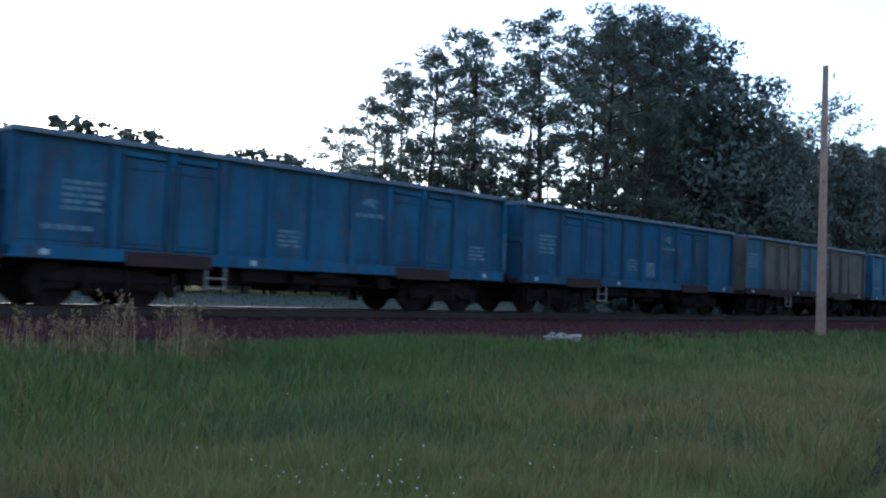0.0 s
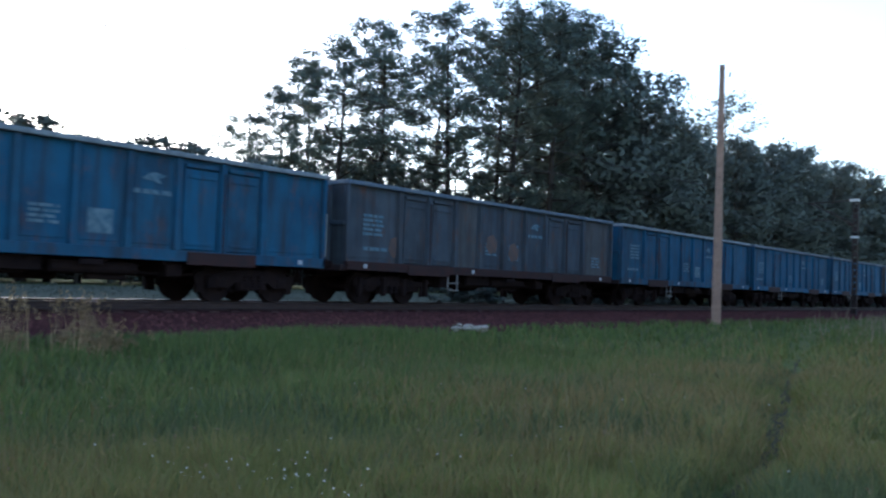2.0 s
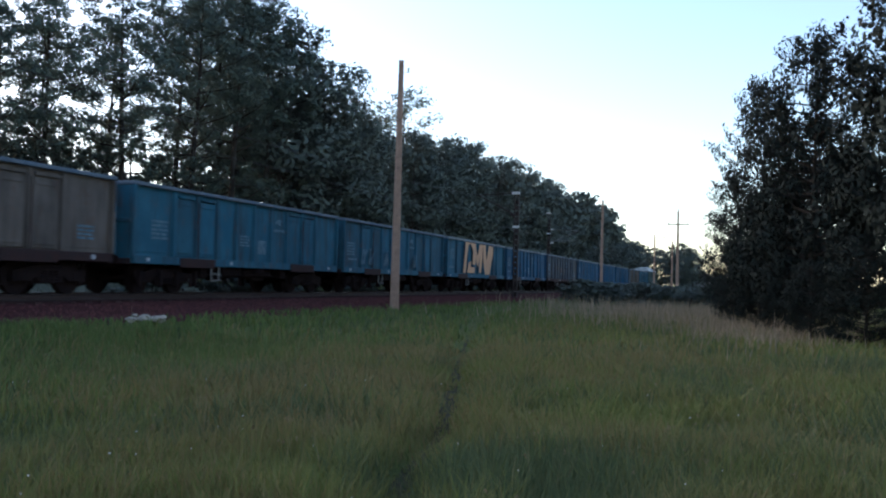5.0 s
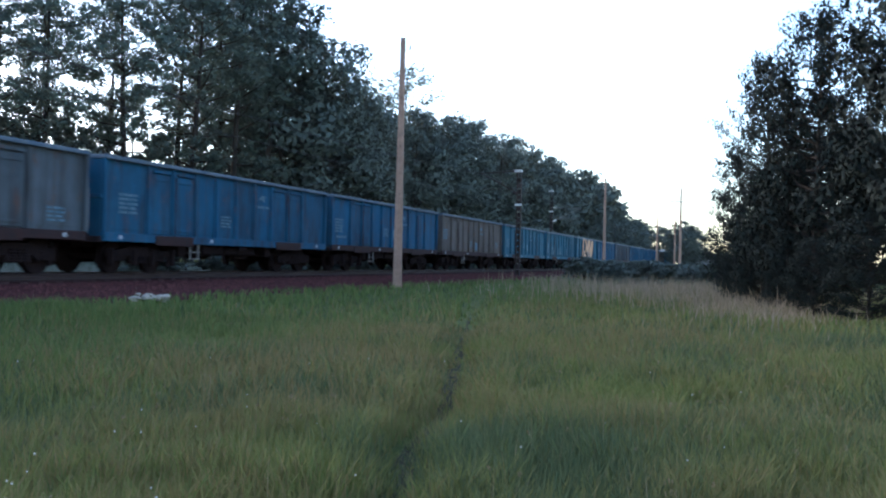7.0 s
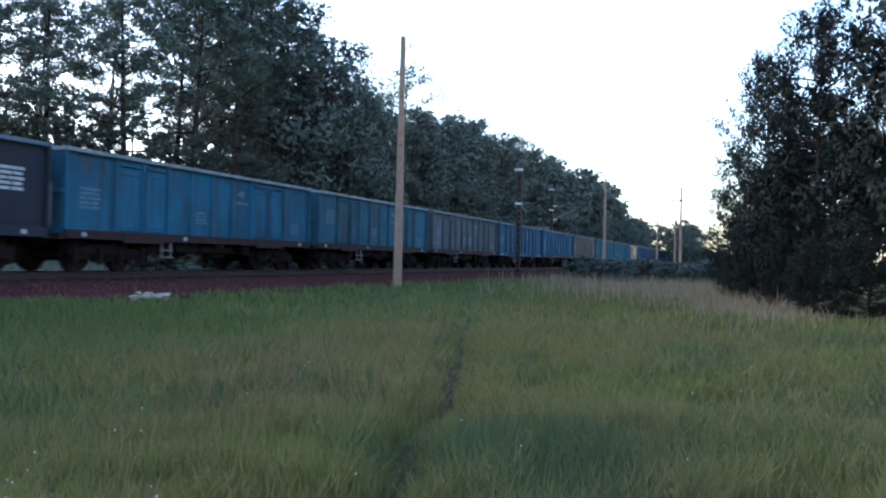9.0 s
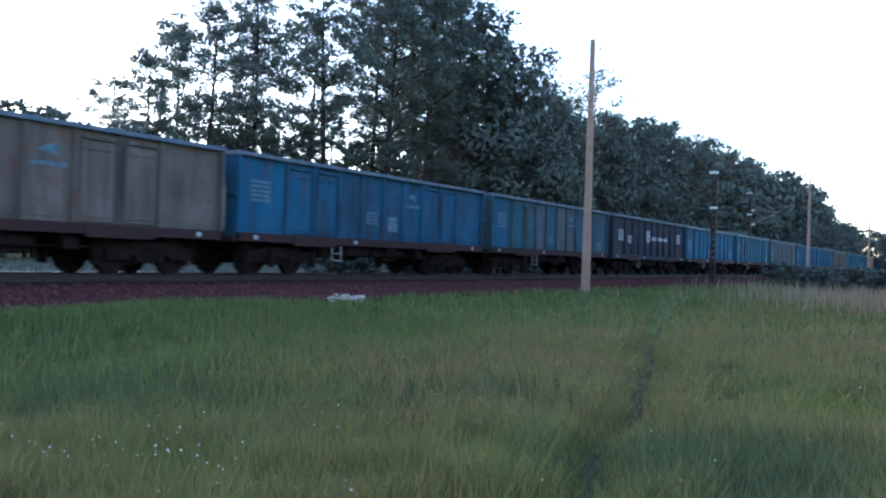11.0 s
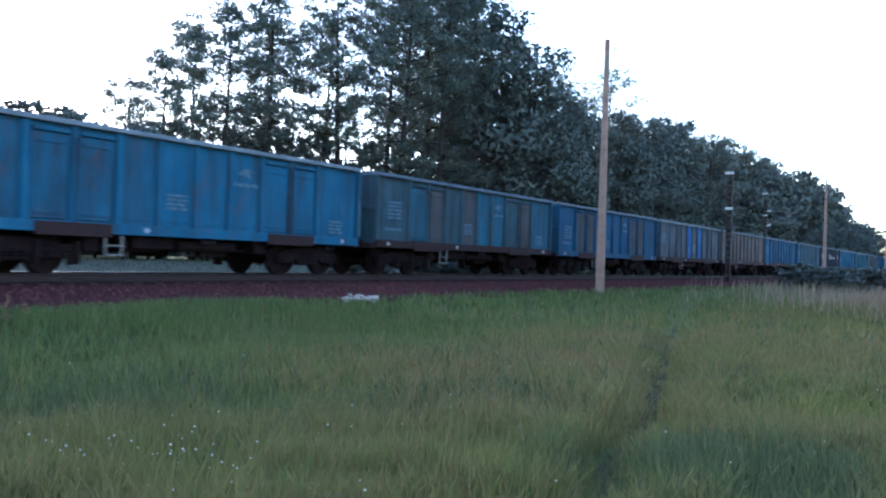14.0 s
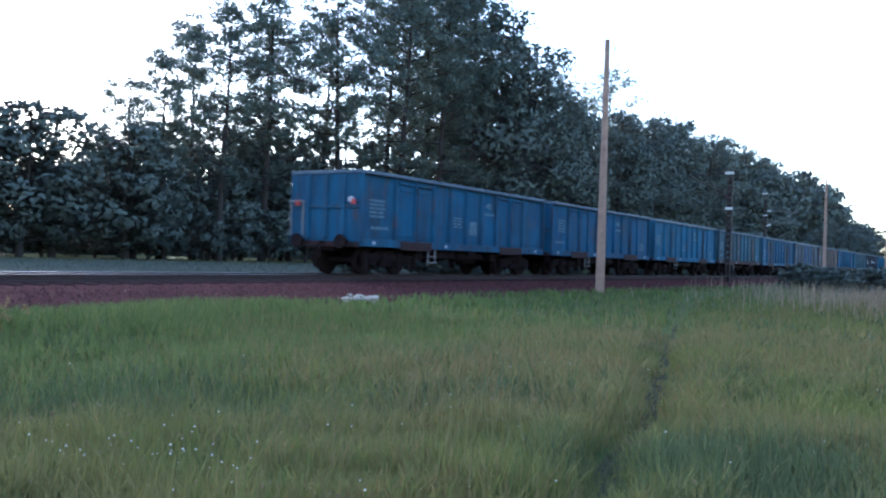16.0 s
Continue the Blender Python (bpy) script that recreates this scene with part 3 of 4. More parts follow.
# ends of the wagons along the train, from its tail, at the sixteenth second
ENDS = [21.4, 35.15, 49.05, 62.85, 76.85, 90.9, 104.75, 118.8, 132.8, 146.8, 160.85, 174.9, 188.9, 203.1, 217.15, 231.2, 245.2, 259.35,
        273.5, 287.4, 301.5, 316.9, 331.6, 345.7, 359.7, 373.7, 387.7]
SEEN = [
    (BLUE, "blue open freight wagon with tail boards, last of the train", {}),
    (BLUE, "blue open freight wagon with a rusty sill", {}),
    (BRIGHT, "bright blue open freight wagon", {}),
    (PALE, "faded teal and rust-streaked open freight wagon", {-2.81: GREY, -3.94: TEAL, -0.56: GREY, 0.56: TEAL, 1.69: TEAL, 3.94: GREY, 5.45: TEAL}),
    (BLUE, "blue open freight wagon with grey replaced doors", {-3.94: GREY, -2.81: GREY, 2.81: GREY, 3.94: GREY}),
    (SLATE, "slate-grey open freight wagon with two fresh blue panels", {-0.56: FRESH, 1.69: FRESH}),
    (TAN, "tan-grey weathered open freight wagon", {}),
    (BLUE, "dark blue open freight wagon", {}),
    (PALE, "faded teal open freight wagon patched in blues and dull grey", {-5.45: BLUE, -3.94: TEAL, -1.69: SLATE, -0.56: TEAL, 0.56: DULL_TAN, 1.69: SLATE, 2.81: TEAL, 3.94: BLUE}),
    (BLACK, "black open freight wagon with white lettering", {}),
    (BRIGHT, "bright blue clean open freight wagon", {}),
    (TEAL, "teal open freight wagon with one dull faded bay", {-3.94: PALE, -0.56: PALE}),
    (SLATE, "slate-grey weathered open freight wagon", {}),
    (BLUE, "blue open freight wagon with faded lettering", {}),
    (BLUE, "blue open freight wagon with pale rim", {}),
    (TAN, "tan-brown rusty open freight wagon", {}),
    (TEAL, "teal-blue open freight wagon", {}),
    (TEAL, "teal open freight wagon with scraps of pale spray paint", {}),
    (TEAL, "teal open freight wagon with large peach graffiti", {}),
    (BLUE, "blue open freight wagon", {}),
    (DARK_SLATE, "slate-grey open freight wagon with rusty patches and a dull rim", {-1.69: GREY, 5.45: GREY}),
    (BLUE, "blue open freight wagon with a pale rim", {}),
    (BLUE, "blue open freight wagon with worn lettering", {}),
    (BLUE, "blue open freight wagon with a dented rim", {}),
    (TAN, "brown open freight wagon with teal and beige panels", {-5.45: TEAL, -0.56: TEAL, 0.56: TEAL}),
    (TEAL, "teal open freight wagon with tan panels next to the locomotive", {-0.56: TAN, 1.69: TAN}),
]


def letters_peach(w):
    """Three large sprayed letter shapes across the middle of a wagon."""
    shapes = [[(-3.4, 1.2), (-2.9, 1.2), (-2.45, 3.0), (-2.0, 3.0), (-2.0, 3.12), (-3.1, 3.12), (-3.0, 2.9)],
              [(-2.6, 1.2), (-1.0, 1.2), (-0.95, 1.55), (-1.9, 1.6), (-1.75, 1.9), (-2.3, 1.9)],
              [(-2.0, 3.12), (-0.9, 3.1), (-0.4, 2.3), (0.1, 3.1), (0.9, 3.1), (0.55, 1.25), (0.1, 1.25), (0.15, 2.3), (-0.35, 1.6),
               (-0.75, 2.2), (-0.85, 1.75), (-1.5, 1.75), (-1.35, 2.6)],
              [(0.95, 3.1), (1.5, 3.1), (1.75, 2.1), (2.3, 3.1), (3.3, 3.1), (3.35, 2.6), (2.6, 1.15), (1.5, 1.15), (0.9, 2.2)]]
    for sh in shapes:
        bm = bmesh.new()
        prism(bm, [(u, v) for u, v in sh], 0.006, "x")
        part("graffiti", bm, PEACH, w, "peach spray-painted letter shape", m=pose(HALF + 0.0, 0, 0))


def letters_pale(w):
    """Scraps of thin pale spray paint along the lower half of a wagon."""
    rnd = random.Random(8)
    for cy in (-4.6, -3.7, -1.9, -1.2, -0.6, 2.1):
        bm = bmesh.new()
        for _ in range(3):
            a, b = cy + rnd.uniform(-0.3, 0.3), cy + rnd.uniform(-0.3, 0.3)
            prism(bm, [(a - 0.07, 1.3), (a + 0.07, 1.3), (b + 0.09, rnd.uniform(1.9, 2.2)), (b - 0.05, rnd.uniform(1.8, 2.1))], 0.005, "x")
        part("graffiti", bm, LETTER, w, "thin pale spray-painted strokes", m=pose(HALF - 0.002, 0, 0))


WAGONS = []
for i, (mat, label, panels) in enumerate(SEEN):
    lo, hi = ENDS[i], ENDS[i + 1]
    mid = (lo + hi) / 2 + 0.225
    w = wagon(mid - SPEED * 16, mat, label, kit_for(hi - lo), panels, tail=i == 0,
              marks=WHITE if mat is BLACK else LETTER, grimy=i not in (0, 1, 2, 4, 9, 13, 16, 17, 18, 19, 21, 22, 23, 25),
              rim=LIT_RIM if i in (21, 18, 11, 10, 5, 2, 19) else RIM)
    if i == 18:
        letters_peach(w)
    if i == 17:
        letters_pale(w)
    if i == 20:
        for py, pz in ((-0.62, 1.95), (0.62, 1.75), (-5.2, 1.6)):
            bm = prism(bmesh.new(), [(-0.3, -0.1), (-0.1, -0.32), (0.25, -0.25), (0.32, 0.1), (0.05, 0.3), (-0.22, 0.22)], 0.004, "x")
            part("rust_patch", bm, RUST_PATCH, w, "rusty orange patch", m=pose(FACE + 0.027, py, pz))
    WAGONS.append((w, mid))


def locomotive(y):
    """A four-axle electric locomotive with a pale roof, far ahead."""
    w = root("locomotive", pose(TRACK_X, y, RAIL_Z), "dark green electric locomotive with a pale grey roof", "locomotive")
    L = 7.4
    bm = bmesh.new()
    prism(bm, [(-L, 1.1), (-L - 0.1, 2.2), (-L + 0.45, 3.45), (L - 0.45, 3.45), (L + 0.1, 2.2), (L, 1.1)], 2.96, "x", -1.48)
    part("body", bm, LOCO_PAINT, w)
    bm = bmesh.new()
    prism(bm, [(-1.42, 3.455), (-1.3, 3.75), (-0.7, 3.95), (0.7, 3.95), (1.3, 3.75), (1.42, 3.455)], 2 * L - 1.2, "y", -L + 0.6)
    part("roof", bm, LOCO_ROOF, w, "pale grey roof")
    for py in (-2.6, 0, 2.6):
        part("roof_box", boxed(-0.8, 0.8, py - 0.9, py + 0.9, 3.955, 4.2, 0.05), LOCO_ROOF, w)
    for sy in (-1, 1):
        turn = pose(0, 0, 0, 0, 0, 0 if sy > 0 else 180)
        for px in (-0.65, 0.65):
            part("windscreen", boxed(px - 0.5, px + 0.5, -0.02, 0.02, -0.4, 0.4, 0.01), GLASS, w, m=turn @ pose(0, L - 0.13, 2.8, 23.5) @ pose(px * 0, 0.03, 0))
        part("skirt", boxed(-1.4, 1.4, L - 0.5, L + 0.1, 0.6, 1.09, 0.04), UNDER, w, m=turn)
        for px in (-0.875, 0.875):
            part("buffer", KIT.buffer, UNDER, w, m=turn @ pose(px, L + 0.02, 0))
        bogie = part("bogie", boxed(-1.05, 1.05, -2.2, 2.2, 0.5, 0.9, 0.04), UNDER, w, m=turn @ pose(0, 4.1, 0))
        for by in (-1.5, 1.5):
            for bx in (-0.75, 0.75):
                bm = bmesh.new()
                tube(bm, (-0.07, 0, 0), (0.07, 0, 0), 0.62, n=24)
                part("wheel", bm, UNDER, bogie, m=pose(bx, by, 0.62))
        # pantograph
        bm = bmesh.new()
        tube(bm, (-0.5, 4.4, 4.0), (-0.5, 5.6, 4.75), 0.03)
        tube(bm, (0.5, 4.4, 4.0), (0.5, 5.6, 4.75), 0.03)
        tube(bm, (-0.5, 5.6, 4.75), (-0.4, 4.6, 5.3 if sy > 0 else 4.8), 0.025)
        tube(bm, (0.5, 5.6, 4.75), (0.4, 4.6, 5.3 if sy > 0 else 4.8), 0.025)
        tube(bm, (-0.9, 4.6, 5.3 if sy > 0 else 4.8), (0.9, 4.6, 5.3 if sy > 0 else 4.8), 0.03)
        part("pantograph", bm, MAST, w, m=turn)
    for sx in (-1, 1):
        for py in (-6.5, -3.6, -1.2, 1.2, 3.6, 6.5):
            part("side_window", boxed(-0.012, 0.012, -0.4, 0.4, 2.35, 3.0, 0.006), GLASS, w, m=pose(sx * 1.482, py, 0))
    return w


LOCO = locomotive(395.7 - SPEED * 16)


# ---------------------------------------------------------------- poles, masts, wires
def utility_pole(x, y, h, label, wide=0.3, top=0.17, lamp=False, crossarm=False):
    """A tapered concrete pole with a shallow web between two flanges."""
    z = ground_z(x, y) - 0.1
    p = root("utility_pole", pose(x, y, z, 0, 0, 20), label, "utility pole", "poles along the track")
    bm = bmesh.new()
    n = 8
    prev = None
    for i in range(n + 1):
        f = i / n
        a = wide / 2 + (top - wide) / 2 * f
        b = a * 0.72
        ring = [bm.verts.new((px, py, h * f)) for px, py in ((-a, -b), (-a * 0.55, -b), (-a * 0.45, -b * 0.7), (a * 0.45, -b * 0.7), (a * 0.55, -b), (a, -b),
                                                             (a, b), (a * 0.55, b), (a * 0.45, b * 0.7), (-a * 0.45, b * 0.7), (-a * 0.55, b), (-a, b))]
        if prev:
            for j in range(12):
                bm.faces.new((prev[j], prev[(j + 1) % 12], ring[(j + 1) % 12], ring[j]))
        prev = ring
    bm.faces.new(prev)
    part("shaft", bm, CONCRETE, p)
    bm = bmesh.new()
    tube(bm, (0.08, 0, h - 0.55), (0.3, 0, h - 0.45), 0.012, n=6)
    tube(bm, (0.3, 0, h - 0.5), (0.3, 0, h - 0.3), 0.03, 0.045, n=8)
    part("insulator", bm, PORCELAIN, p, "small pale insulator on a hook")
    for k in range(2, 5):
        part("bolt", tubed((0, -wide * 0.3, h * k * 0.19), (0, -wide * 0.55, h * k * 0.19), 0.02, n=6), MAST, p)
    if crossarm:
        part("crossarm", boxed(-1.15, 1.15, -0.05, 0.05, h - 1.5, h - 1.38, 0.01), MAST, p)
        for px in (-1.05, 0, 1.05):
            zz = h if px == 0 else h - 1.38
            part("insulator", tubed((px, 0, zz), (px, 0, zz + 0.3), 0.05, 0.035, n=8), PORCELAIN, p)
    if lamp:
        bm = bmesh.new()
        tube(bm, (0, 0, h - 0.1), (-0.3, 0, h + 0.5), 0.035)
        tube(bm, (-0.3, 0, h + 0.5), (-1.2, 0, h + 0.62), 0.03)
        part("lamp_arm", bm, DULL, p)
        part("lamp_head", boxed(-1.75, -1.15, -0.12, 0.12, h + 0.56, h + 0.7, 0.04), PORCELAIN, p)
    return p


utility_pole(-13.5, 33.7, 10.3, "tall weathered concrete pole standing at the meadow edge", 0.36, 0.2)
utility_pole(-13.8, 90.0, 9.9, "slender grey concrete pole beside the track")
utility_pole(-13.6, 142.0, 9.4, "distant concrete pole with a street lamp arm", lamp=True)
utility_pole(-12.0, 156.0, 9.2, "far concrete pole with a street lamp arm", lamp=True)
utility_pole(-7.05, 99.0, 9.9, "concrete pole with a crossarm and insulators", crossarm=True)


def catenary_mast(x, y, h, label, side):
    """A steel post of two channels; side: towards the track."""
    z = ground_z(x, y) - 0.1
    p = root("catenary_mast", pose(x, y, z), label, "catenary mast")
    bm = bmesh.new()
    for px in (-0.16, 0.10):
        box(bm, px, px + 0.06, -0.12, 0.12, 0, h, 0.008)
    k = 0
    while k * 0.8 < h - 1:
        box(bm, -0.10, 0.10, -0.1, -0.085, k * 0.8, k * 0.8 + 0.3)
        box(bm, -0.10, 0.10, 0.085, 0.1, k * 0.8 + 0.4, k * 0.8 + 0.7)
        k += 1
    part("post", bm, MAST, p)
    reach = (TRACK_X - x)
    hw = RAIL_Z - z
    bm = bmesh.new()
    tube(bm, (0, 0, hw + 6.9), (reach, 0, hw + 6.75), 0.035)
    tube(bm, (0, 0, hw + 5.3), (reach * 0.95, 0, hw + 6.75), 0.04)
    tube(bm, (reach * 0.25, 0, hw + 5.65), (reach * 0.9, 0, hw + 5.65), 0.025)
    part("cantilever", bm, DULL if h > 8 else MAST, p)
    for zz in (6.9, 5.3):
        part("insulator", tubed((reach * 0.06, 0, hw + zz), (reach * 0.16, 0, hw + zz + (0 if zz > 6 else 0.12)), 0.09, n=10), PORCELAIN if h > 8 else MAST, p)
    part("number_plate", boxed(-0.25, 0.25, -0.16, -0.13, h - 2.35, h - 2.2, 0.005), PORCELAIN, p, "blank white plate")
    part("cap", boxed(-0.35, 0.2, -0.14, 0.14, h, h + 0.16, 0.02), PORCELAIN, p)
    return p


catenary_mast(-15.2, 60.3, 7.5, "dark brown steel catenary mast with pale fittings", -1)
catenary_mast(-21.6, 101.0, 9.4, "far catenary mast with a pale cantilever tube", 1)
catenary_mast(-21.6, 41.0 - 120, 9.4, "catenary mast beyond the track", 1)


def wires():
    """Contact and messenger wire over the track, with droppers."""
    w = root("overhead_line", pose(TRACK_X, 0, RAIL_Z), "thin overhead line of contact and messenger wire", "overhead wire", kind="structure")
    stops = [-79, -10, 60.3, 101, 170, 240, 310, 380]
    c, mm = bmesh.new(), bmesh.new()
    for a, b in zip(stops, stops[1:]):
        pts = []
        for i in range(9):
            f = i / 8
            pts.append((0, a + (b - a) * f, 6.75 - 0.9 * 4 * f * (1 - f) * ((b - a) / 70) ** 2))
        for p, q in zip(pts, pts[1:]):
            tube(mm, p, q, 0.016, n=5, caps=False)
        tube(c, (0, a, 5.0), (0, b, 5.0), 0.013, n=5, caps=False)
        for p in pts[1:-1]:
            tube(c, p, (0, p[1], 5.0), 0.004, n=4, caps=False)
    part("contact_wire", c, WIRE, w)
    part("messenger_wire", mm, WIRE, w)


wires()


# ---------------------------------------------------------------- trees
def leaf_cards(rnd, clumps, count, size, name):
    """Many small bent leaf sprays round clump centres. clumps: centre, radius, flatness."""
    centres = np.array([c[0] for c in clumps])
    radii = np.array([c[1] for c in clumps])
    flat = np.array([c[2] for c in clumps])
    rng = np.random.default_rng(rnd.randrange(1 << 30))
    weight = radii ** 2
    pick = rng.choice(len(clumps), count, p=weight / weight.sum())
    d = rng.normal(size=(count, 3))
    d /= np.linalg.norm(d, axis=1)[:, None]
    r = radii[pick] * rng.uniform(0.25, 1.0, count) ** 0.6
    pos = centres[pick] + d * r[:, None] * np.stack([np.ones(count), np.ones(count), flat[pick]], 1)
    out = d + rng.normal(size=(count, 3)) * 0.45 + np.array((0, 0, 0.25))
    u = np.cross(out, rng.normal(size=(count, 3)))
    u /= np.linalg.norm(u, axis=1)[:, None]
    v = np.cross(out, u)
    v /= np.linalg.norm(v, axis=1)[:, None]
    s = size * rng.uniform(0.55, 1.35, count)[:, None]
    n = np.cross(u, v)
    a = pos - u * s
    b = pos + v * s * 0.55 - u * s * 0.1 + n * s * 0.2
    c = pos + u * s
    e = pos - v * s * 0.5 + u * s * 0.15 + n * s * 0.2
    verts = np.stack([a, e, c, b], 1).reshape(-1, 3)
    me = bpy.data.meshes.new(name)
    me.vertices.add(len(verts))
    me.vertices.foreach_set("co", verts.ravel())
    me.loops.add(count * 4)
    me.polygons.add(count)
    me.loops.foreach_set("vertex_index", np.arange(count * 4))
    me.polygons.foreach_set("loop_start", np.arange(count) * 4)
    me.polygons.foreach_set("loop_total", np.full(count, 4))
    me.update(calc_edges=True)
    core = (centres * weight[:, None]).sum(0) / weight.sum()
    away = (pos - core) / np.array((1, 1, 2.5))
    away /= np.linalg.norm(away, axis=1)[:, None] + 1e-6
    skin = d * 0.6 + away + rng.normal(size=(count, 3)) * 0.06
    skin /= np.linalg.norm(skin, axis=1)[:, None]
    me.shade_smooth()
    me.normals_split_custom_set_from_vertices(np.repeat(skin, 4, axis=0).tolist())
    return me


def tree_meshes(seed, h, crown_from, spread, layers, count, size, kind="broad", trunk_r=0.22):
    """Trunk with limbs, and a crown of leaf sprays on the limbs' ends, of a tree of that height."""
    rnd = random.Random(seed)
    bm = bmesh.new()
    lean = (rnd.uniform(-0.4, 0.4), rnd.uniform(-0.4, 0.4))
    def axis(f):
        return Vector((lean[0] * f + 0.15 * math.sin(f * 5 + seed), lean[1] * f + 0.15 * math.cos(f * 4 + seed), h * f))
    steps = 7
    for i in range(steps):
        f, g = i / steps * 0.96, (i + 1) / steps * 0.96
        tube(bm, axis(f), axis(g), trunk_r * (1 - f) + 0.03, trunk_r * (1 - g) + 0.03, n=8, caps=i in (0, steps - 1))
    clumps = []
    for i in range(layers):
        f = crown_from + (1 - crown_from) * (i + rnd.uniform(0.1, 0.9)) / layers
        p = axis(min(f, 0.96))
        g = (f - crown_from) / (1 - crown_from)
        if kind == "pine":
            reach = spread * (0.42 + 0.72 * math.sin(math.pi * min(1, 0.1 + 0.78 * g))) * rnd.uniform(0.6, 1.1)
        elif kind == "shrub":
            reach = spread * math.sqrt(max(0.05, 1 - (g - 0.25) ** 2 / 0.62)) * rnd.uniform(0.6, 1.1)
        else:
            reach = spread * math.sqrt(max(0.06, 1 - (g - 0.4) ** 2 / 0.4)) * rnd.uniform(0.55, 1.1)
        az = i * 2.4 + rnd.uniform(-0.6, 0.6)
        rise = rnd.uniform(0.1, 0.75 if kind == "pine" else 0.45) * reach
        tip = p + Vector((math.cos(az) * reach, math.sin(az) * reach, rise))
        tip.z = min(tip.z, h)
        mid = p.lerp(tip, 0.55) + Vector((0, 0, -0.08 * reach))
        r = max(0.02, trunk_r * 0.35 * (1 - f) + 0.025)
        tube(bm, p, mid, r, r * 0.7, n=4, caps=False)
        tube(bm, mid, tip, r * 0.7, 0.012, n=3, caps=False)
        if kind == "pine":
            # flat sprays strung along the limb and to both its sides
            n_sprays = 4
            for j in range(n_sprays):
                q = p.lerp(tip, 0.35 + 0.65 * (j + rnd.random()) / n_sprays)
                q += Vector((-math.sin(az), math.cos(az), 0)) * reach * rnd.uniform(-0.5, 0.5) + Vector((0, 0, rnd.uniform(-0.5, 0.7)))
                q.z = min(q.z, h - 0.15)
                tube(bm, p.lerp(tip, 0.5), q, 0.018, 0.008, n=3, caps=False)
                clumps.append((tuple(q), max(0.42, 0.235 * reach) * rnd.uniform(0.6, 1.3), rnd.uniform(0.55, 0.85)))
            if g > 0.7:
                clumps.append((tuple(p.lerp(mid, 0.4) + Vector((0, 0, 0.2))), max(0.5, 0.3 * reach), 0.7))
            continue
        if kind == "shrub" and i % 4 == 0:
            # long shoots that stand out of the crown
            out = Vector((math.cos(az), math.sin(az), rnd.uniform(0.3, 1.0))).normalized() * reach * 0.42
            tube(bm, tip, tip + out, 0.016, 0.006, n=3, caps=False)
            for j in range(4):
                clumps.append((tuple(tip + out * (0.25 + 0.25 * j)), 0.09 * reach * (1.25 - 0.2 * j), 0.8))
        cr = max(0.45, (0.47 if kind == "pine" else 0.26 if kind == "shrub" else 0.46) * reach) * rnd.uniform(0.8, 1.25)
        flat = 0.6 if kind == "pine" else 0.75
        clumps.append((tuple(tip), cr, flat))
        clumps.append((tuple(mid.lerp(tip, 0.3)), cr * 0.8, flat))
        side = Vector((-math.sin(az), math.cos(az), 0)) * cr * rnd.uniform(-0.9, 0.9)
        q = mid.lerp(tip, 0.6) + side + Vector((0, 0, rnd.uniform(-0.4, 0.5)))
        tube(bm, mid, q, r * 0.5, 0.01, n=3, caps=False)
        clumps.append((tuple(q), cr * 0.65, flat))
    clumps.append((tuple(axis(0.97)), max(0.5, spread * 0.28), 0.9))
    return mesh_of(bm, "trunk"), leaf_cards(rnd, clumps, count, size, "crown")


def tree(meshes, x, y, scale, turn, leaf, label, category="tree", group="", name="tree", squash=1.0):
    ob = root(name, pose(x, y, ground_z(x, y) - 0.05, 0, 0, turn), label, category, group)
    k = Matrix.Diagonal((scale * squash, scale * squash, scale, 1))
    part("trunk", meshes[0], BARK, ob, m=k)
    part("crown", meshes[1], leaf, ob, m=k)
    return ob


PINES = [tree_meshes(10 + i, 22.0, 0.24, 3.4, 34, 10500, 0.13, "pine", 0.24) for i in range(5)]
BROADS = [tree_meshes(30 + i, 22.0, 0.08, 4.3, 80, 11000, 0.22, "broad", 0.3) for i in range(4)]
HEDGES = [tree_meshes(90 + i, 6.0, 0.03, 2.6, 26, 1900, 0.185, "shrub", 0.1) for i in range(3)]
LOWS = [tree_meshes(80 + i, 9.0, 0.06, 2.0, 50, 4800, 0.165, "broad", 0.14) for i in range(3)]
FARS = [tree_meshes(40 + i, 22.0, 0.10, 4.6, 46, 2700, 0.39, "broad", 0.3) for i in range(3)]
REMOTE = [tree_meshes(45 + i, 22.0, 0.10, 4.6, 26, 1000, 0.72, "broad", 0.3) for i in range(3)]
SHRUBS = [tree_meshes(50 + i, 5.0, 0.05, 2.4, 22, 950, 0.27, "shrub", 0.09) for i in range(3)]

FOREST_X = -42.0
HEIGHTS = [(10, 9.0), (26, 8.7), (28.5, 9.1), (30, 8.6), (31, 6.4), (32.4, 7.8), (34, 10.6), (36.9, 14.3), (39.5, 15.7), (42.4, 17.1), (46.2, 19.7),
           (53.6, 21.9), (59.5, 24.0), (66.2, 25.9), (76.6, 26.8), (82.3, 25.2), (85, 23.6), (92.6, 22.6), (98, 21.9), (103, 20.8), (117, 22.2), (134, 25.2),
           (145, 23.8), (151, 22.2), (169, 24.6), (187, 24.4), (209, 25.6), (230, 24.8), (262, 26.3), (287, 24.4), (305, 19)]


def height_at(y):
    return float(np.interp(y, [a for a, _ in HEIGHTS], [b for _, b in HEIGHTS])) - 0.7


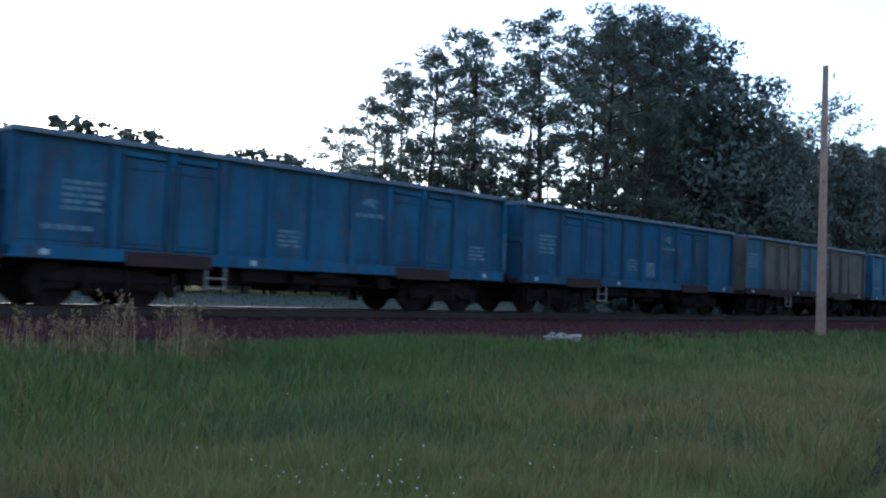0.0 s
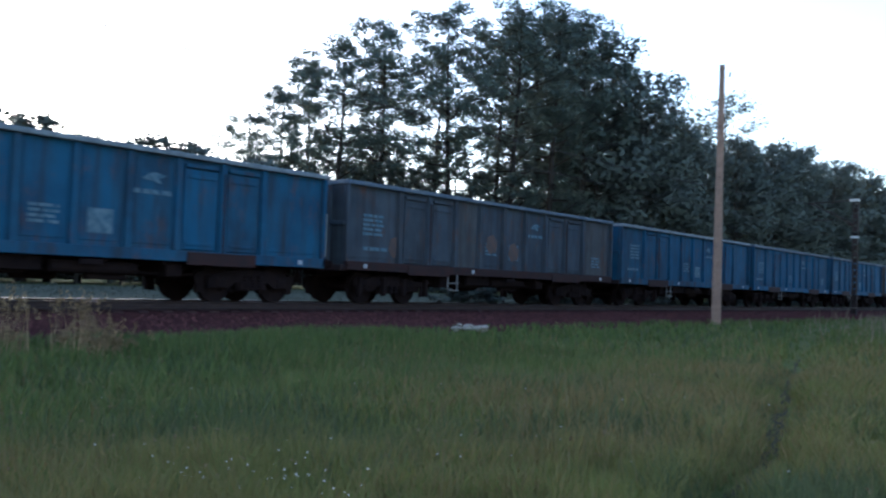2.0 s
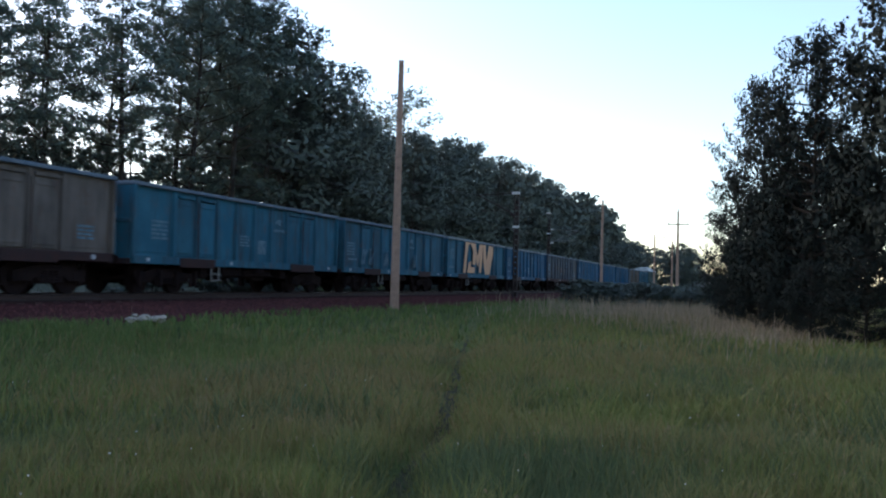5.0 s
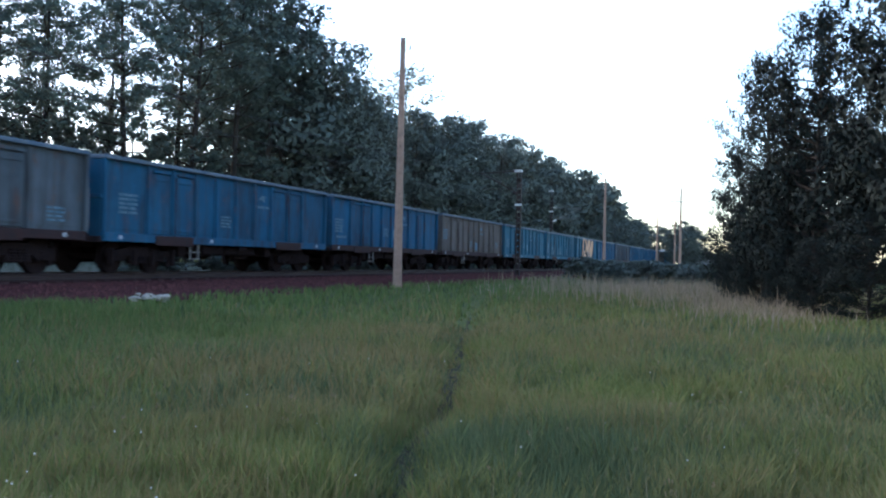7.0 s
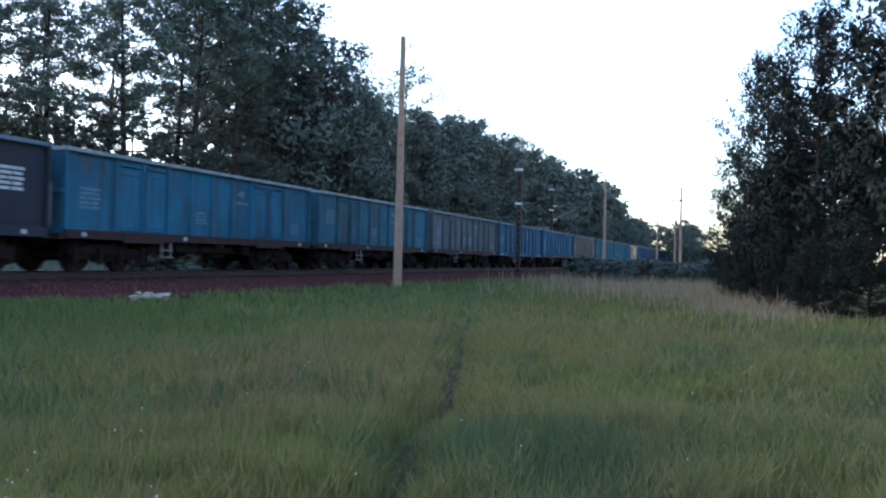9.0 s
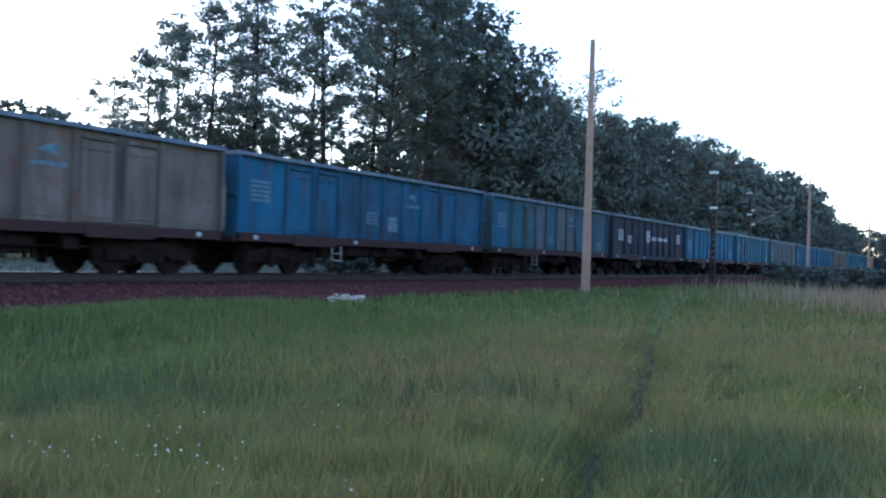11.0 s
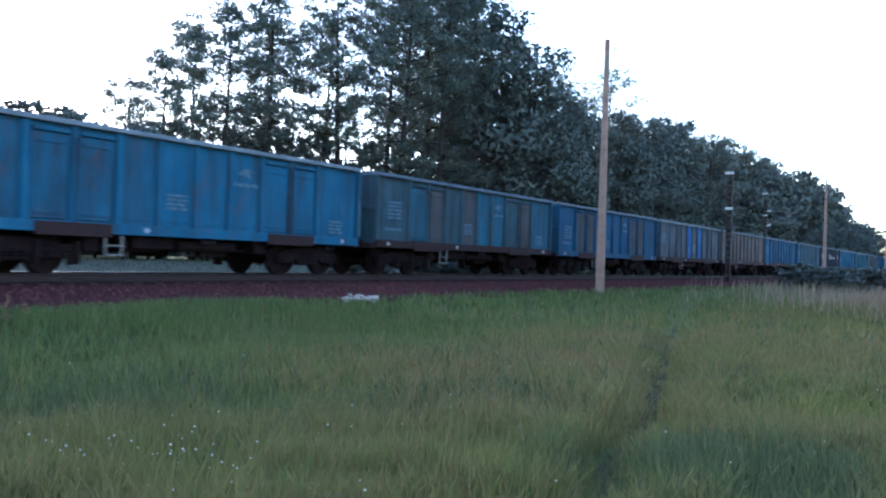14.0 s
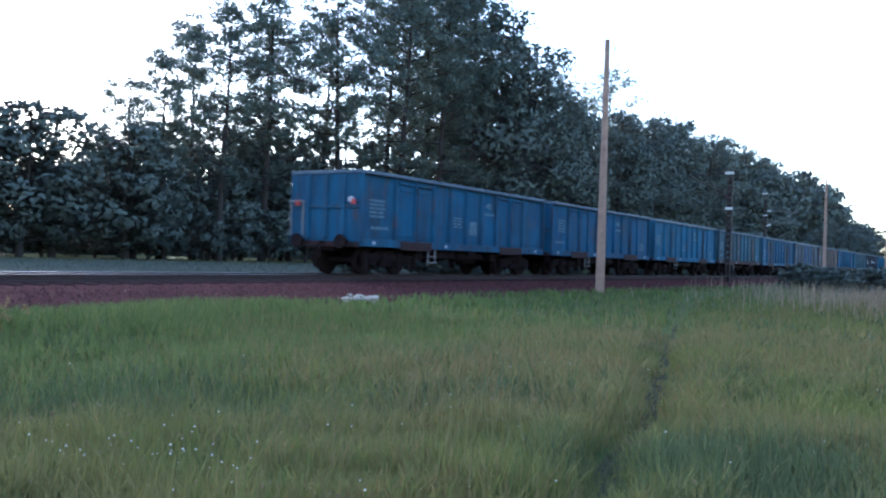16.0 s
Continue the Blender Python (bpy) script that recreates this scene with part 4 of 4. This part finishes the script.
def forest():
    rnd = random.Random(3)
    # tall open trees with bare trunks
    for y, back, k in ((36.6, 0, 0.9), (39.9, 0, 1.02), (45.6, 0, 1.0), (52.4, 0, 1.0), (59.3, 0, 0.99), (66.5, 0, 0.98), (73.0, 0, 1.0),
                       (34.3, 1, 0.97), (42.8, 4, 0.93), (49.2, 5, 0.86), (56.2, 5, 0.86), (63.0, 4, 0.92), (69.8, 4, 0.97), (76.5, 5, 1.0)):
        x = FOREST_X - back + rnd.uniform(-1.0, 1.0)
        tree(rnd.choice(PINES), x, y, (height_at(y) + 0.6) / 22 * k, rnd.uniform(0, 360), LEAF_PINE,
             "tall alder with a bare trunk and open layered crown", "tree", "trees beyond the track", squash=1.12)
    # dense wood
    y = 77.0
    while y < 300:
        x = FOREST_X + rnd.uniform(-2.0, 1.5)
        tree(rnd.choice(BROADS if y < 150 else FARS if y < 210 else REMOTE), x, y, height_at(y) / 22 * rnd.uniform(0.9, 1.03), rnd.uniform(0, 360), LEAF_FOREST,
             "tall leafy tree in the dense dark wood", "tree", "trees beyond the track")
        tree(rnd.choice(FARS if y < 160 else REMOTE), x - rnd.uniform(6, 9), y + rnd.uniform(2, 5), height_at(y) / 22 * rnd.uniform(0.8, 0.98), rnd.uniform(0, 360), LEAF_FOREST,
             "tall leafy tree deeper in the wood", "tree", "trees beyond the track")
        tree(rnd.choice(FARS if y < 190 else REMOTE), x - rnd.uniform(1, 3), y + rnd.uniform(2.4, 3.4), height_at(y + 3) / 22 * rnd.uniform(0.92, 1.03), rnd.uniform(0, 360), LEAF_FOREST,
             "leafy tree between taller ones in the wood", "tree", "trees beyond the track", squash=0.8)
        y += rnd.uniform(5.5, 7.0) * (1 + y / 400)
    # lower trees at the meadow's far edge
    for y in (12, 17, 21, 24.2, 26.6, 28.9, 32.7):
        x = FOREST_X + rnd.uniform(-2, 2)
        tree(rnd.choice(LOWS), x, y, height_at(y) / 9 * rnd.uniform(0.95, 1.04), rnd.uniform(0, 360), LEAF_FOREST,
             "low leafy tree at the edge of the far meadow", "tree", "trees beyond the track", squash=1.5)
    for y in (10, 14.5, 17.5, 19.5, 22, 24, 25.7):
        tree(rnd.choice(LOWS), FOREST_X - rnd.uniform(3, 5), y, (height_at(y) - 0.5) / 9, rnd.uniform(0, 360), LEAF_FOREST,
             "low leafy tree at the edge of the far meadow", "tree", "trees beyond the track", squash=1.5)
    for y in (46, 50, 54, 59, 64, 70):
        tree(rnd.choice(FARS), FOREST_X - rnd.uniform(4, 8), y, rnd.uniform(0.44, 0.58), rnd.uniform(0, 360), LEAF_FOREST,
             "young leafy tree under the tall alders", "tree", "trees beyond the track", squash=1.2)
    y = 35.5
    while y < 56:
        tree(rnd.choice(LOWS), FOREST_X - rnd.uniform(1.5, 4.0), y, rnd.uniform(6.0, 9.0) / 9, rnd.uniform(0, 360), LEAF_FOREST,
             "young leafy tree under the tall alders", "tree", "trees beyond the track", squash=1.4)
        y += rnd.uniform(2.2, 3.2)
    # undergrowth along the wood's foot
    y = 8.0
    while y < 130:
        tree(rnd.choice(HEDGES), FOREST_X + rnd.uniform(-1.5, 1.0), y, rnd.uniform(0.5, 1.0), rnd.uniform(0, 360), LEAF_FOREST,
             "leafy shrub at the foot of the wood", "shrub", "undergrowth of the wood", "shrub")
        y += rnd.uniform(2.6, 4.0) * (1 + max(0, y - 60) / 60)
    y = -10.0
    while y < 140:
        tree(rnd.choice(HEDGES), FOREST_X - rnd.uniform(5, 11), y, rnd.uniform(0.7, 1.1), rnd.uniform(0, 360), LEAF_FOREST,
             "tall shrub under the trees of the wood", "shrub", "undergrowth of the wood", "shrub", 1.2)
        y += rnd.uniform(2.4, 3.6)
    y = 140.0
    while y < 320:
        tree(rnd.choice(REMOTE), FOREST_X + rnd.uniform(0, 4), y, rnd.uniform(0.3, 0.42), rnd.uniform(0, 360), LEAF_FOREST,
             "young leafy tree at the foot of the wood", "tree", "undergrowth of the wood", squash=1.7)
        y += rnd.uniform(5, 8)
    # scrub added at the embankment's far foot in place of shade under the train
    y = 33.0
    while y < 128:
        tree(rnd.choice(SHRUBS), -25.2 + rnd.uniform(-1.0, 0.6), y, rnd.uniform(0.28, 0.44), rnd.uniform(0, 360), LEAF_FOREST,
             "low leafy scrub added at the embankment foot in place of shade", "shrub", "scrub beyond the track", "shrub", 1.5)
        y += rnd.uniform(1.5, 2.4) * (1 + max(0, y - 60) / 80)
    # the wood goes on behind, too far in to tell its trees apart
    lumps = []
    for i in range(420):
        y = rnd.uniform(-80, 320)
        lumps.append(((FOREST_X - rnd.uniform(16, 34), y, rnd.uniform(1.0, 5.8) if i % 2 else rnd.uniform(0.6, 2.4)), rnd.uniform(1.8, 3.2), 0.9))
    me = leaf_cards(rnd, lumps, 62000, 0.55, "woods_behind")
    tagged(part("woods_behind", me, LEAF_FOREST), "dark depth of the wood behind its front trees", "wood", kind="stuff")
    # pale sparse tree that rises over the wood
    thin = tree_meshes(77, 26.0, 0.55, 3.6, 34, 2600, 0.2, "broad", 0.16)
    tree(thin, -49.0, 123.5, 1.12, 40, LEAF_PALE, "pale thin-leaved tree rising above the wood", squash=1.4)


forest()


def right_bushes():
    rnd = random.Random(9)
    near = [tree_meshes(60 + i, 10.0, 0.06, 3.4, 110, 17500, 0.098, "shrub", 0.14) for i in range(3)]
    for x, y, s, q in ((0.6, 36.0, 0.95, 0.5), (2.2, 33.0, 1.04, 0.62), (5.2, 31.0, 1.22, 0.72), (7.6, 27.0, 1.4, 0.8), (2.6, 41.0, 0.9, 0.7),
                       (-0.6, 47.0, 0.72, 0.6), (-1.0, 58.0, 0.36, 0.9), (1.0, 62.0, 0.7, 1.0), (-2.4, 82.0, 0.22, 1.3), (5.0, 60.0, 1.0, 1.2)):
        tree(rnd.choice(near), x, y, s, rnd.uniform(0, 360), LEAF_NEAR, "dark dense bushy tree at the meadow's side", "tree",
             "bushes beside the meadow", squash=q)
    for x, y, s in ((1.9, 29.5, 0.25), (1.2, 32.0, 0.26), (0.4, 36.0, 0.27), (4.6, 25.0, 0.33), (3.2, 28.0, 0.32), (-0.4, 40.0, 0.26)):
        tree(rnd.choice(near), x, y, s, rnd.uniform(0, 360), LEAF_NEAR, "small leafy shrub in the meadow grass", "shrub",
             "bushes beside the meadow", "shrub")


right_bushes()


def distance():
    rnd = random.Random(13)
    for i in range(20):
        y = 330 + rnd.uniform(0, 160)
        az = radians(rnd.uniform(3.9, 8.6))
        tree(rnd.choice(REMOTE), -math.tan(az) * y, y, rnd.uniform(0.75, 0.98) * y / 420, rnd.uniform(0, 360), LEAF_FOREST,
             "distant leafy tree along the railway", "tree", "distant trees", squash=1.4)
    for x, y, h in ((-13.6, 174, 8.2), (-13.2, 182, 9.2), (-12.4, 190, 9.4), (-12.6, 200, 9.8), (-11.6, 208, 10.2), (-25.5, 196, 10.5), (-26.5, 186, 10.0),
                    (-25.0, 210, 11.0), (-27.5, 176, 9.5), (-13.0, 215, 10.5)):
        tree(rnd.choice(FARS), x, y, h / 22, rnd.uniform(0, 360), LEAF_FOREST, "leafy tree close beside the railway", "tree", "distant trees", squash=1.25)
    # scrub before the far poles
    for i in range(60):
        y = rnd.uniform(62, 125)
        az = radians(rnd.uniform(0.5, 11.0))
        tree(rnd.choice(SHRUBS), -math.tan(az) * y, y, rnd.uniform(0.24, 0.36), rnd.uniform(0, 360), LEAF_FOREST,
             "low scrub at the far end of the meadow", "shrub", "scrub of the meadow", "shrub", 1.9)
    for x, y, w, d, h, r in ((-9.5, 215, 9, 8, 3.2, 2.2), (-5.0, 190, 6, 6, 2.8, 1.6)):
        hs = root("house", pose(x, y, 0), "small grey house with a dark roof, far off", "house")
        part("wall", boxed(-w / 2, w / 2, -d / 2, d / 2, 0, h), PLASTER, hs)
        bm = bmesh.new()
        prism(bm, [(-w / 2 - 0.4, h), (w / 2 + 0.4, h), (0, h + r)], d + 0.8, "y", -d / 2 - 0.4)
        part("roof", bm, ROOF, hs)
        for px in (-w / 4, w / 4):
            win = part("window", boxed(px - 0.5, px + 0.5, -d / 2 - 0.05, -d / 2 + 0.02, 1.0, 2.2), PORCELAIN, hs)
            part("pane", boxed(px - 0.42, px + 0.42, -d / 2 - 0.06, -d / 2 - 0.052, 1.08, 2.12), GLASS, win)


distance()


# ---------------------------------------------------------------- grass
def blades(name, spots, mat, label, category, bend=0.45, seed=1, width=0.008):
    """One mesh of many bent blades. spots: array of x, y, z, height, width factor."""
    rng = np.random.default_rng(seed)
    k = len(spots)
    az = rng.uniform(0, 2 * np.pi, k)
    lean = rng.uniform(0.1, bend, k) * spots[:, 3]
    face = az + rng.normal(0, 0.6, k) + np.pi / 2
    dx, dy = np.cos(az) * lean, np.sin(az) * lean
    wx, wy = np.cos(face) * width * spots[:, 4], np.sin(face) * width * spots[:, 4]
    x, y, z, h = spots[:, 0], spots[:, 1], spots[:, 2], spots[:, 3]
    rows = []
    for f, g, s in ((0.0, 0.0, 1), (0.0, 0.0, -1), (0.55, 0.3, -0.8), (0.55, 0.3, 0.8), (1.0, 1.0, 0)):
        rows.append(np.stack([x + dx * g + wx * s, y + dy * g + wy * s, z + h * f], 1))
    verts = np.stack(rows, 1).reshape(-1, 3)
    base = np.arange(k) * 5
    loops = np.stack([base, base + 1, base + 2, base + 3, base + 3, base + 2, base + 4], 1).ravel()
    starts = np.stack([np.arange(k) * 7, np.arange(k) * 7 + 4], 1).ravel()
    totals = np.tile([4, 3], k)
    me = bpy.data.meshes.new(name)
    me.vertices.add(len(verts))
    me.vertices.foreach_set("co", verts.ravel())
    me.loops.add(len(loops))
    me.loops.foreach_set("vertex_index", loops)
    me.polygons.add(2 * k)
    me.polygons.foreach_set("loop_start", starts)
    me.polygons.foreach_set("loop_total", totals)
    me.update(calc_edges=True)
    return tagged(part(name, me, mat), label, category, kind="stuff")


def scatter(count, r0, r1, az0, az1, seed, power=1.0):
    """Points in a wedge of the meadow: x and y."""
    rng = np.random.default_rng(seed)
    r = r0 + (r1 - r0) * rng.uniform(0, 1, count) ** power
    az = np.radians(rng.uniform(az0, az1, count))
    return np.stack([-np.sin(az) * r, np.cos(az) * r], 1), rng


# patches of the meadow: x, y, reach, and how strongly they grow
DRY_PATCHES = ((-6.5, 11.4, 2.6, 0.9), (-11.0, 12.5, 2.0, 0.7), (-6.0, 17.5, 3.5, 0.8), (-3.0, 18.0, 4.0, 0.5), (-4.6, 8.0, 1.2, 0.5))
DARK_PATCHES = ((-1.2, 6.9, 1.3, 1.0), (-8.2, 6.0, 2.2, 0.8), (-10.5, 6.8, 2.2, 0.8), (-3.0, 6.4, 0.9, 0.7), (-11.5, 28.0, 1.2, 1.0), (-10.5, 31.5, 1.4, 0.9), (1.2, 12.0, 2.2, 0.7), (2.5, 19.0, 3.0, 0.8))


def growth(x, y, patches):
    return max(k * math.exp(-((x - px) ** 2 + (y - py) ** 2) / r ** 2) for px, py, r, k in patches)


def meadow():
    kinds = {"meadow": [], "verge": [], "dark": [], "dry": []}
    rnd = random.Random(41)
    for count, r0, r1, wide, seed in ((100000, 3.4, 9.0, 0.62, 1), (95000, 9.0, 20.0, 1.2, 2), (45000, 20.0, 55.0, 3.0, 3), (9000, 55.0, 120.0, 7.0, 4)):
        p, rng = scatter(count, r0, r1, -14, 76, seed)
        for (x, y), a, b in zip(p, rng.uniform(0.5, 1.35, count), rng.uniform(0.6, 1.4, count)):
            if x < -14.6:
                continue
            patch = noise.noise((x * 0.35, y * 0.35, 3.0))
            tuft = noise.noise((x * 1.6, y * 1.1, 8.0))
            fine = noise.noise((x * 4.5, y * 3.5, 2.0))
            h = max(0.05, 0.25 + 0.12 * patch + 0.11 * tuft + 0.07 * fine) * a
            off = abs(x - path_x(y) - 0.25 * noise.noise((0.0, y * 0.5, 6.0)))
            if y < 45:
                worn = 0.75 + 0.5 * noise.noise((0.0, y * 0.7, 9.0))
                if off < (0.09 + 0.004 * y) * worn and a > 0.85:
                    continue
                h *= 1 - 0.68 * worn * (1 - smooth(off, 0.05, 0.36 + 0.012 * y))
            h *= 1 - 0.35 * smooth(-x, 11.5, 14.5)
            row = (x, y, ground_z(x, y) - 0.01, h, wide * b)
            mixed = 0.28 * tuft + 0.22 * fine
            if rnd.random() < 0.55 * smooth(-x, 5.5, 9.0) + 0.25 * smooth(-x, 10.3, 12.0) + mixed:
                kinds["verge"].append(row)
            elif rnd.random() < 0.7 * growth(x, y, DARK_PATCHES) + 0.1 + 0.8 * noise.noise((x * 0.5, y * 0.4, 21.0)) - mixed:
                kinds["dark"].append(row)
            elif rnd.random() < growth(x, y, DRY_PATCHES) + 0.28 + 0.7 * noise.noise((x * 0.4, y * 0.4, 33.0)) + mixed:
                kinds["dry"].append(row)
            else:
                kinds["meadow"].append(row)
    blades("meadow_grass", np.array(kinds["meadow"]), GRASS, "tall uncut green meadow grass", "grass", 0.85, 5)
    blades("verge_grass", np.array(kinds["verge"]), VERGE, "lush bright green grass along the embankment's foot", "grass", 0.75, 15)
    blades("dark_grass", np.array(kinds["dark"]), SHADY, "dark bluish-green tufts of meadow grass", "grass", 0.75, 16)
    blades("drying_grass", np.array(kinds["dry"]), DRYING, "brownish drying grass in patches of the meadow", "grass", 0.9, 17)
    # flowering stalks with their seed heads
    rows, heads = [], []
    for count, r0, r1, seed in ((700, 3.8, 16.0, 21), (800, 16.0, 45.0, 22)):
        p, rng = scatter(count, r0, r1, -12, 74, seed)
        for (x, y), a in zip(p, rng.uniform(0.26, 0.5, count)):
            if x > -13.5 and abs(x - path_x(y)) > 0.5:
                z = ground_z(x, y)
                rows.append((x, y, z, a, 0.5 + 0.03 * y))
    stalks = np.array(rows)
    blades("grass_stalks", stalks, STRAW, "pale dry flowering grass stalks in the meadow", "grass", 0.3, 6, 0.004)
    pick = random.Random(12)
    for x, y, z, h, _ in rows:
        if y < 18 and pick.random() < 0.45:
            dx, dy = pick.uniform(-0.03, 0.03), pick.uniform(-0.03, 0.03)
            for j in range(3):
                heads.append(((x + dx * j, y + dy * j, z + h - 0.01 - 0.008 * j * j + 0.02 * j), 0.011 - 0.002 * j, 1.6))
    me = leaf_cards(random.Random(14), heads, len(heads) * 6, 0.008, "seed_heads")
    tagged(part("seed_heads", me, STRAW), "pale drooping seed heads of the meadow grass", "grass", kind="stuff")
    # small white flowers, most of them in one drift
    p, rng = scatter(40, 4.5, 12.0, 0, 60, 27)
    drift = np.stack([rng.normal(-4.6, 0.55, 45), rng.normal(3.9, 0.35, 45)], 1)
    bm, stems = bmesh.new(), []
    for x, y in np.concatenate([p, drift]):
        h = rng.uniform(0.2, 0.33)
        z = ground_z(x, y)
        stems.append((x, y, z, h, 0.35))
        r = bmesh.ops.create_icosphere(bm, subdivisions=1, radius=rng.uniform(0.004, 0.009))
        bmesh.ops.translate(bm, verts=r["verts"], vec=(x, y, z + h))
    tagged(part("meadow_flowers", bm, PORCELAIN), "small white meadow flower heads", "flowers", kind="stuff")
    blades("flower_stems", np.array(stems), GRASS, "thin green stems of the white meadow flowers", "flowers", 0.11, 28)
    # dry tall weeds on the embankment's foot
    rows, heads = [], []
    rng = np.random.default_rng(31)
    for _ in range(420):
        cx, cy, tall = ((-12.3, 4.5, 0.75), (-12.2, 5.1, 0.7), (-12.4, 5.8, 1.0), (-12.2, 6.8, 0.95), (-12.3, 7.3, 0.6))[int(rng.integers(5))]
        x, y = cx + rng.normal(0, 0.22), cy + rng.normal(0, 0.2)
        h = (0.3 + 0.75 * rng.uniform(0, 1) ** 1.5) * tall
        z = ground_z(x, y)
        rows.append((x, y, z, h, 1.0))
        if rng.uniform() < 0.5:
            for j in range(4):
                heads.append(((x + rng.normal(0, 0.02), y + rng.normal(0, 0.02), z + h * (1 - 0.06 * j)), 0.035, 1.3))
    blades("dry_weeds", np.array(rows), WEED, "dry straw-coloured weeds beside the ballast", "weeds", 0.22, 7, 0.005)
    me = leaf_cards(random.Random(15), heads, len(heads) * 7, 0.02, "weed_heads")
    tagged(part("weed_heads", me, WEED), "feathery dry heads of the tall weeds", "weeds", kind="stuff")
    rows = []
    for _ in range(9000):
        x, y = rng.uniform(-38, -24), rng.uniform(2, 60)
        rows.append((x, y, ground_z(x, y), rng.uniform(0.05, 0.17), 2.6))
    blades("far_grass", np.array(rows), PALE_GRASS, "dull grass of the strip beyond the railway", "grass", 0.4, 9)
    # pale reeds at the far end of the meadow
    rows = []
    for _ in range(6500):
        az = math.radians(rng.normal(3.0, 5.5))
        r = rng.normal(50, 8)
        x, y = -math.sin(az) * r, math.cos(az) * r
        if x > -13 and y > 30:
            rows.append((x, y, ground_z(x, y), 0.25 + 0.8 * rng.uniform(0, 1) ** 2.2, 1.9))
    for _ in range(2600):
        az = math.radians(rng.normal(-1.0, 2.6))
        r = rng.normal(33, 4.0)
        x, y = -math.sin(az) * r, math.cos(az) * r
        rows.append((x, y, ground_z(x, y), 0.25 + 0.4 * rng.uniform(0, 1) ** 1.5, 1.9))
    blades("reeds", np.array(rows), REED, "pale dry reeds and tall grass at the meadow's end", "reeds", 0.6, 8)


meadow()


def trodden_path():
    """Flattened dark grass and soil where feet or wheels have passed."""
    n = Nodes("trodden_soil", 0.95)
    n.bsdf.inputs["Specular IOR Level"].default_value = 0.05
    n.colour(n.mix(n.ramp(n.noise(7, 5), 0.35, 0.7), (0.03, 0.031, 0.018), (0.052, 0.049, 0.027)))
    n.bump(n.noise(15, 4), 0.6, 0.03)
    bm = bmesh.new()
    prev = None
    for i in range(75):
        y = 1.0 + i * 0.3
        x = path_x(y)
        w = 0.05 + 0.09 * math.exp(-((y - 11.5) / 5.0) ** 2) + 0.06 * noise.noise((0, y * 0.9, 4.0)) + 0.14 * math.exp(-((y - 6.9) / 1.1) ** 2)
        row = [bm.verts.new((x + o * w, y, ground_z(x + o * w, y) + (0.02 if abs(o) < 0.9 else -0.01))) for o in (-1, -0.5, 0, 0.5, 1)]
        if prev:
            for j in range(4):
                bm.faces.new((prev[j], prev[j + 1], row[j + 1], row[j]))
        prev = row
    bmesh.ops.recalc_face_normals(bm, faces=bm.faces)
    tagged(part("path", bm, n.mat), "narrow dark trodden path through the meadow grass", "path", kind="structure")


trodden_path()


def pile(rnd):
    """A place along the heap and a height under its slope."""
    y = rnd.uniform(-0.5, 0.5)
    return y, 0.1 + rnd.uniform(0.3, 1) * 0.2 * (1 - abs(y + 0.15) / 0.65)


def pale_stone(x, y):
    """A heap of pale rubble at the edge of the ballast."""
    rnd = random.Random(4)
    ob = root("rubble_heap", pose(x, y, ground_z(x, y)), "small heap of pale limestone rubble beside the ballast", "stones")
    for i in range(26):
        bm = bmesh.new()
        bmesh.ops.create_icosphere(bm, subdivisions=2, radius=rnd.uniform(0.05, 0.12))
        for v in bm.verts:
            v.co *= 1 + 0.5 * noise.noise(v.co * 9 + Vector((i, 0, 0)))
            v.co.z *= 0.6
        part("stone", bm, STONE, ob, m=pose(rnd.uniform(-0.2, 0.2), *pile(rnd)))


pale_stone(-13.0, 17.3)


# ---------------------------------------------------------------- motion of the train
def motions():
    turn = math.degrees(SPEED / 0.46) / FPS
    for ob, by, sy in ROLLING:
        walk(ob, [(k / FPS, pose(0, by, 0.46) @ Matrix.Rotation(radians(-sy * turn * k), 4, "X")) for k in range(16 * FPS + 1)])
    for ob, s in WAGONS + [(LOCO, 395.7)]:
        walk(ob, [(t, pose(TRACK_X, s + SPEED * (t - 16), RAIL_Z)) for t in (0.0, 4.0, 8.0, 12.0, 16.0)])


motions()
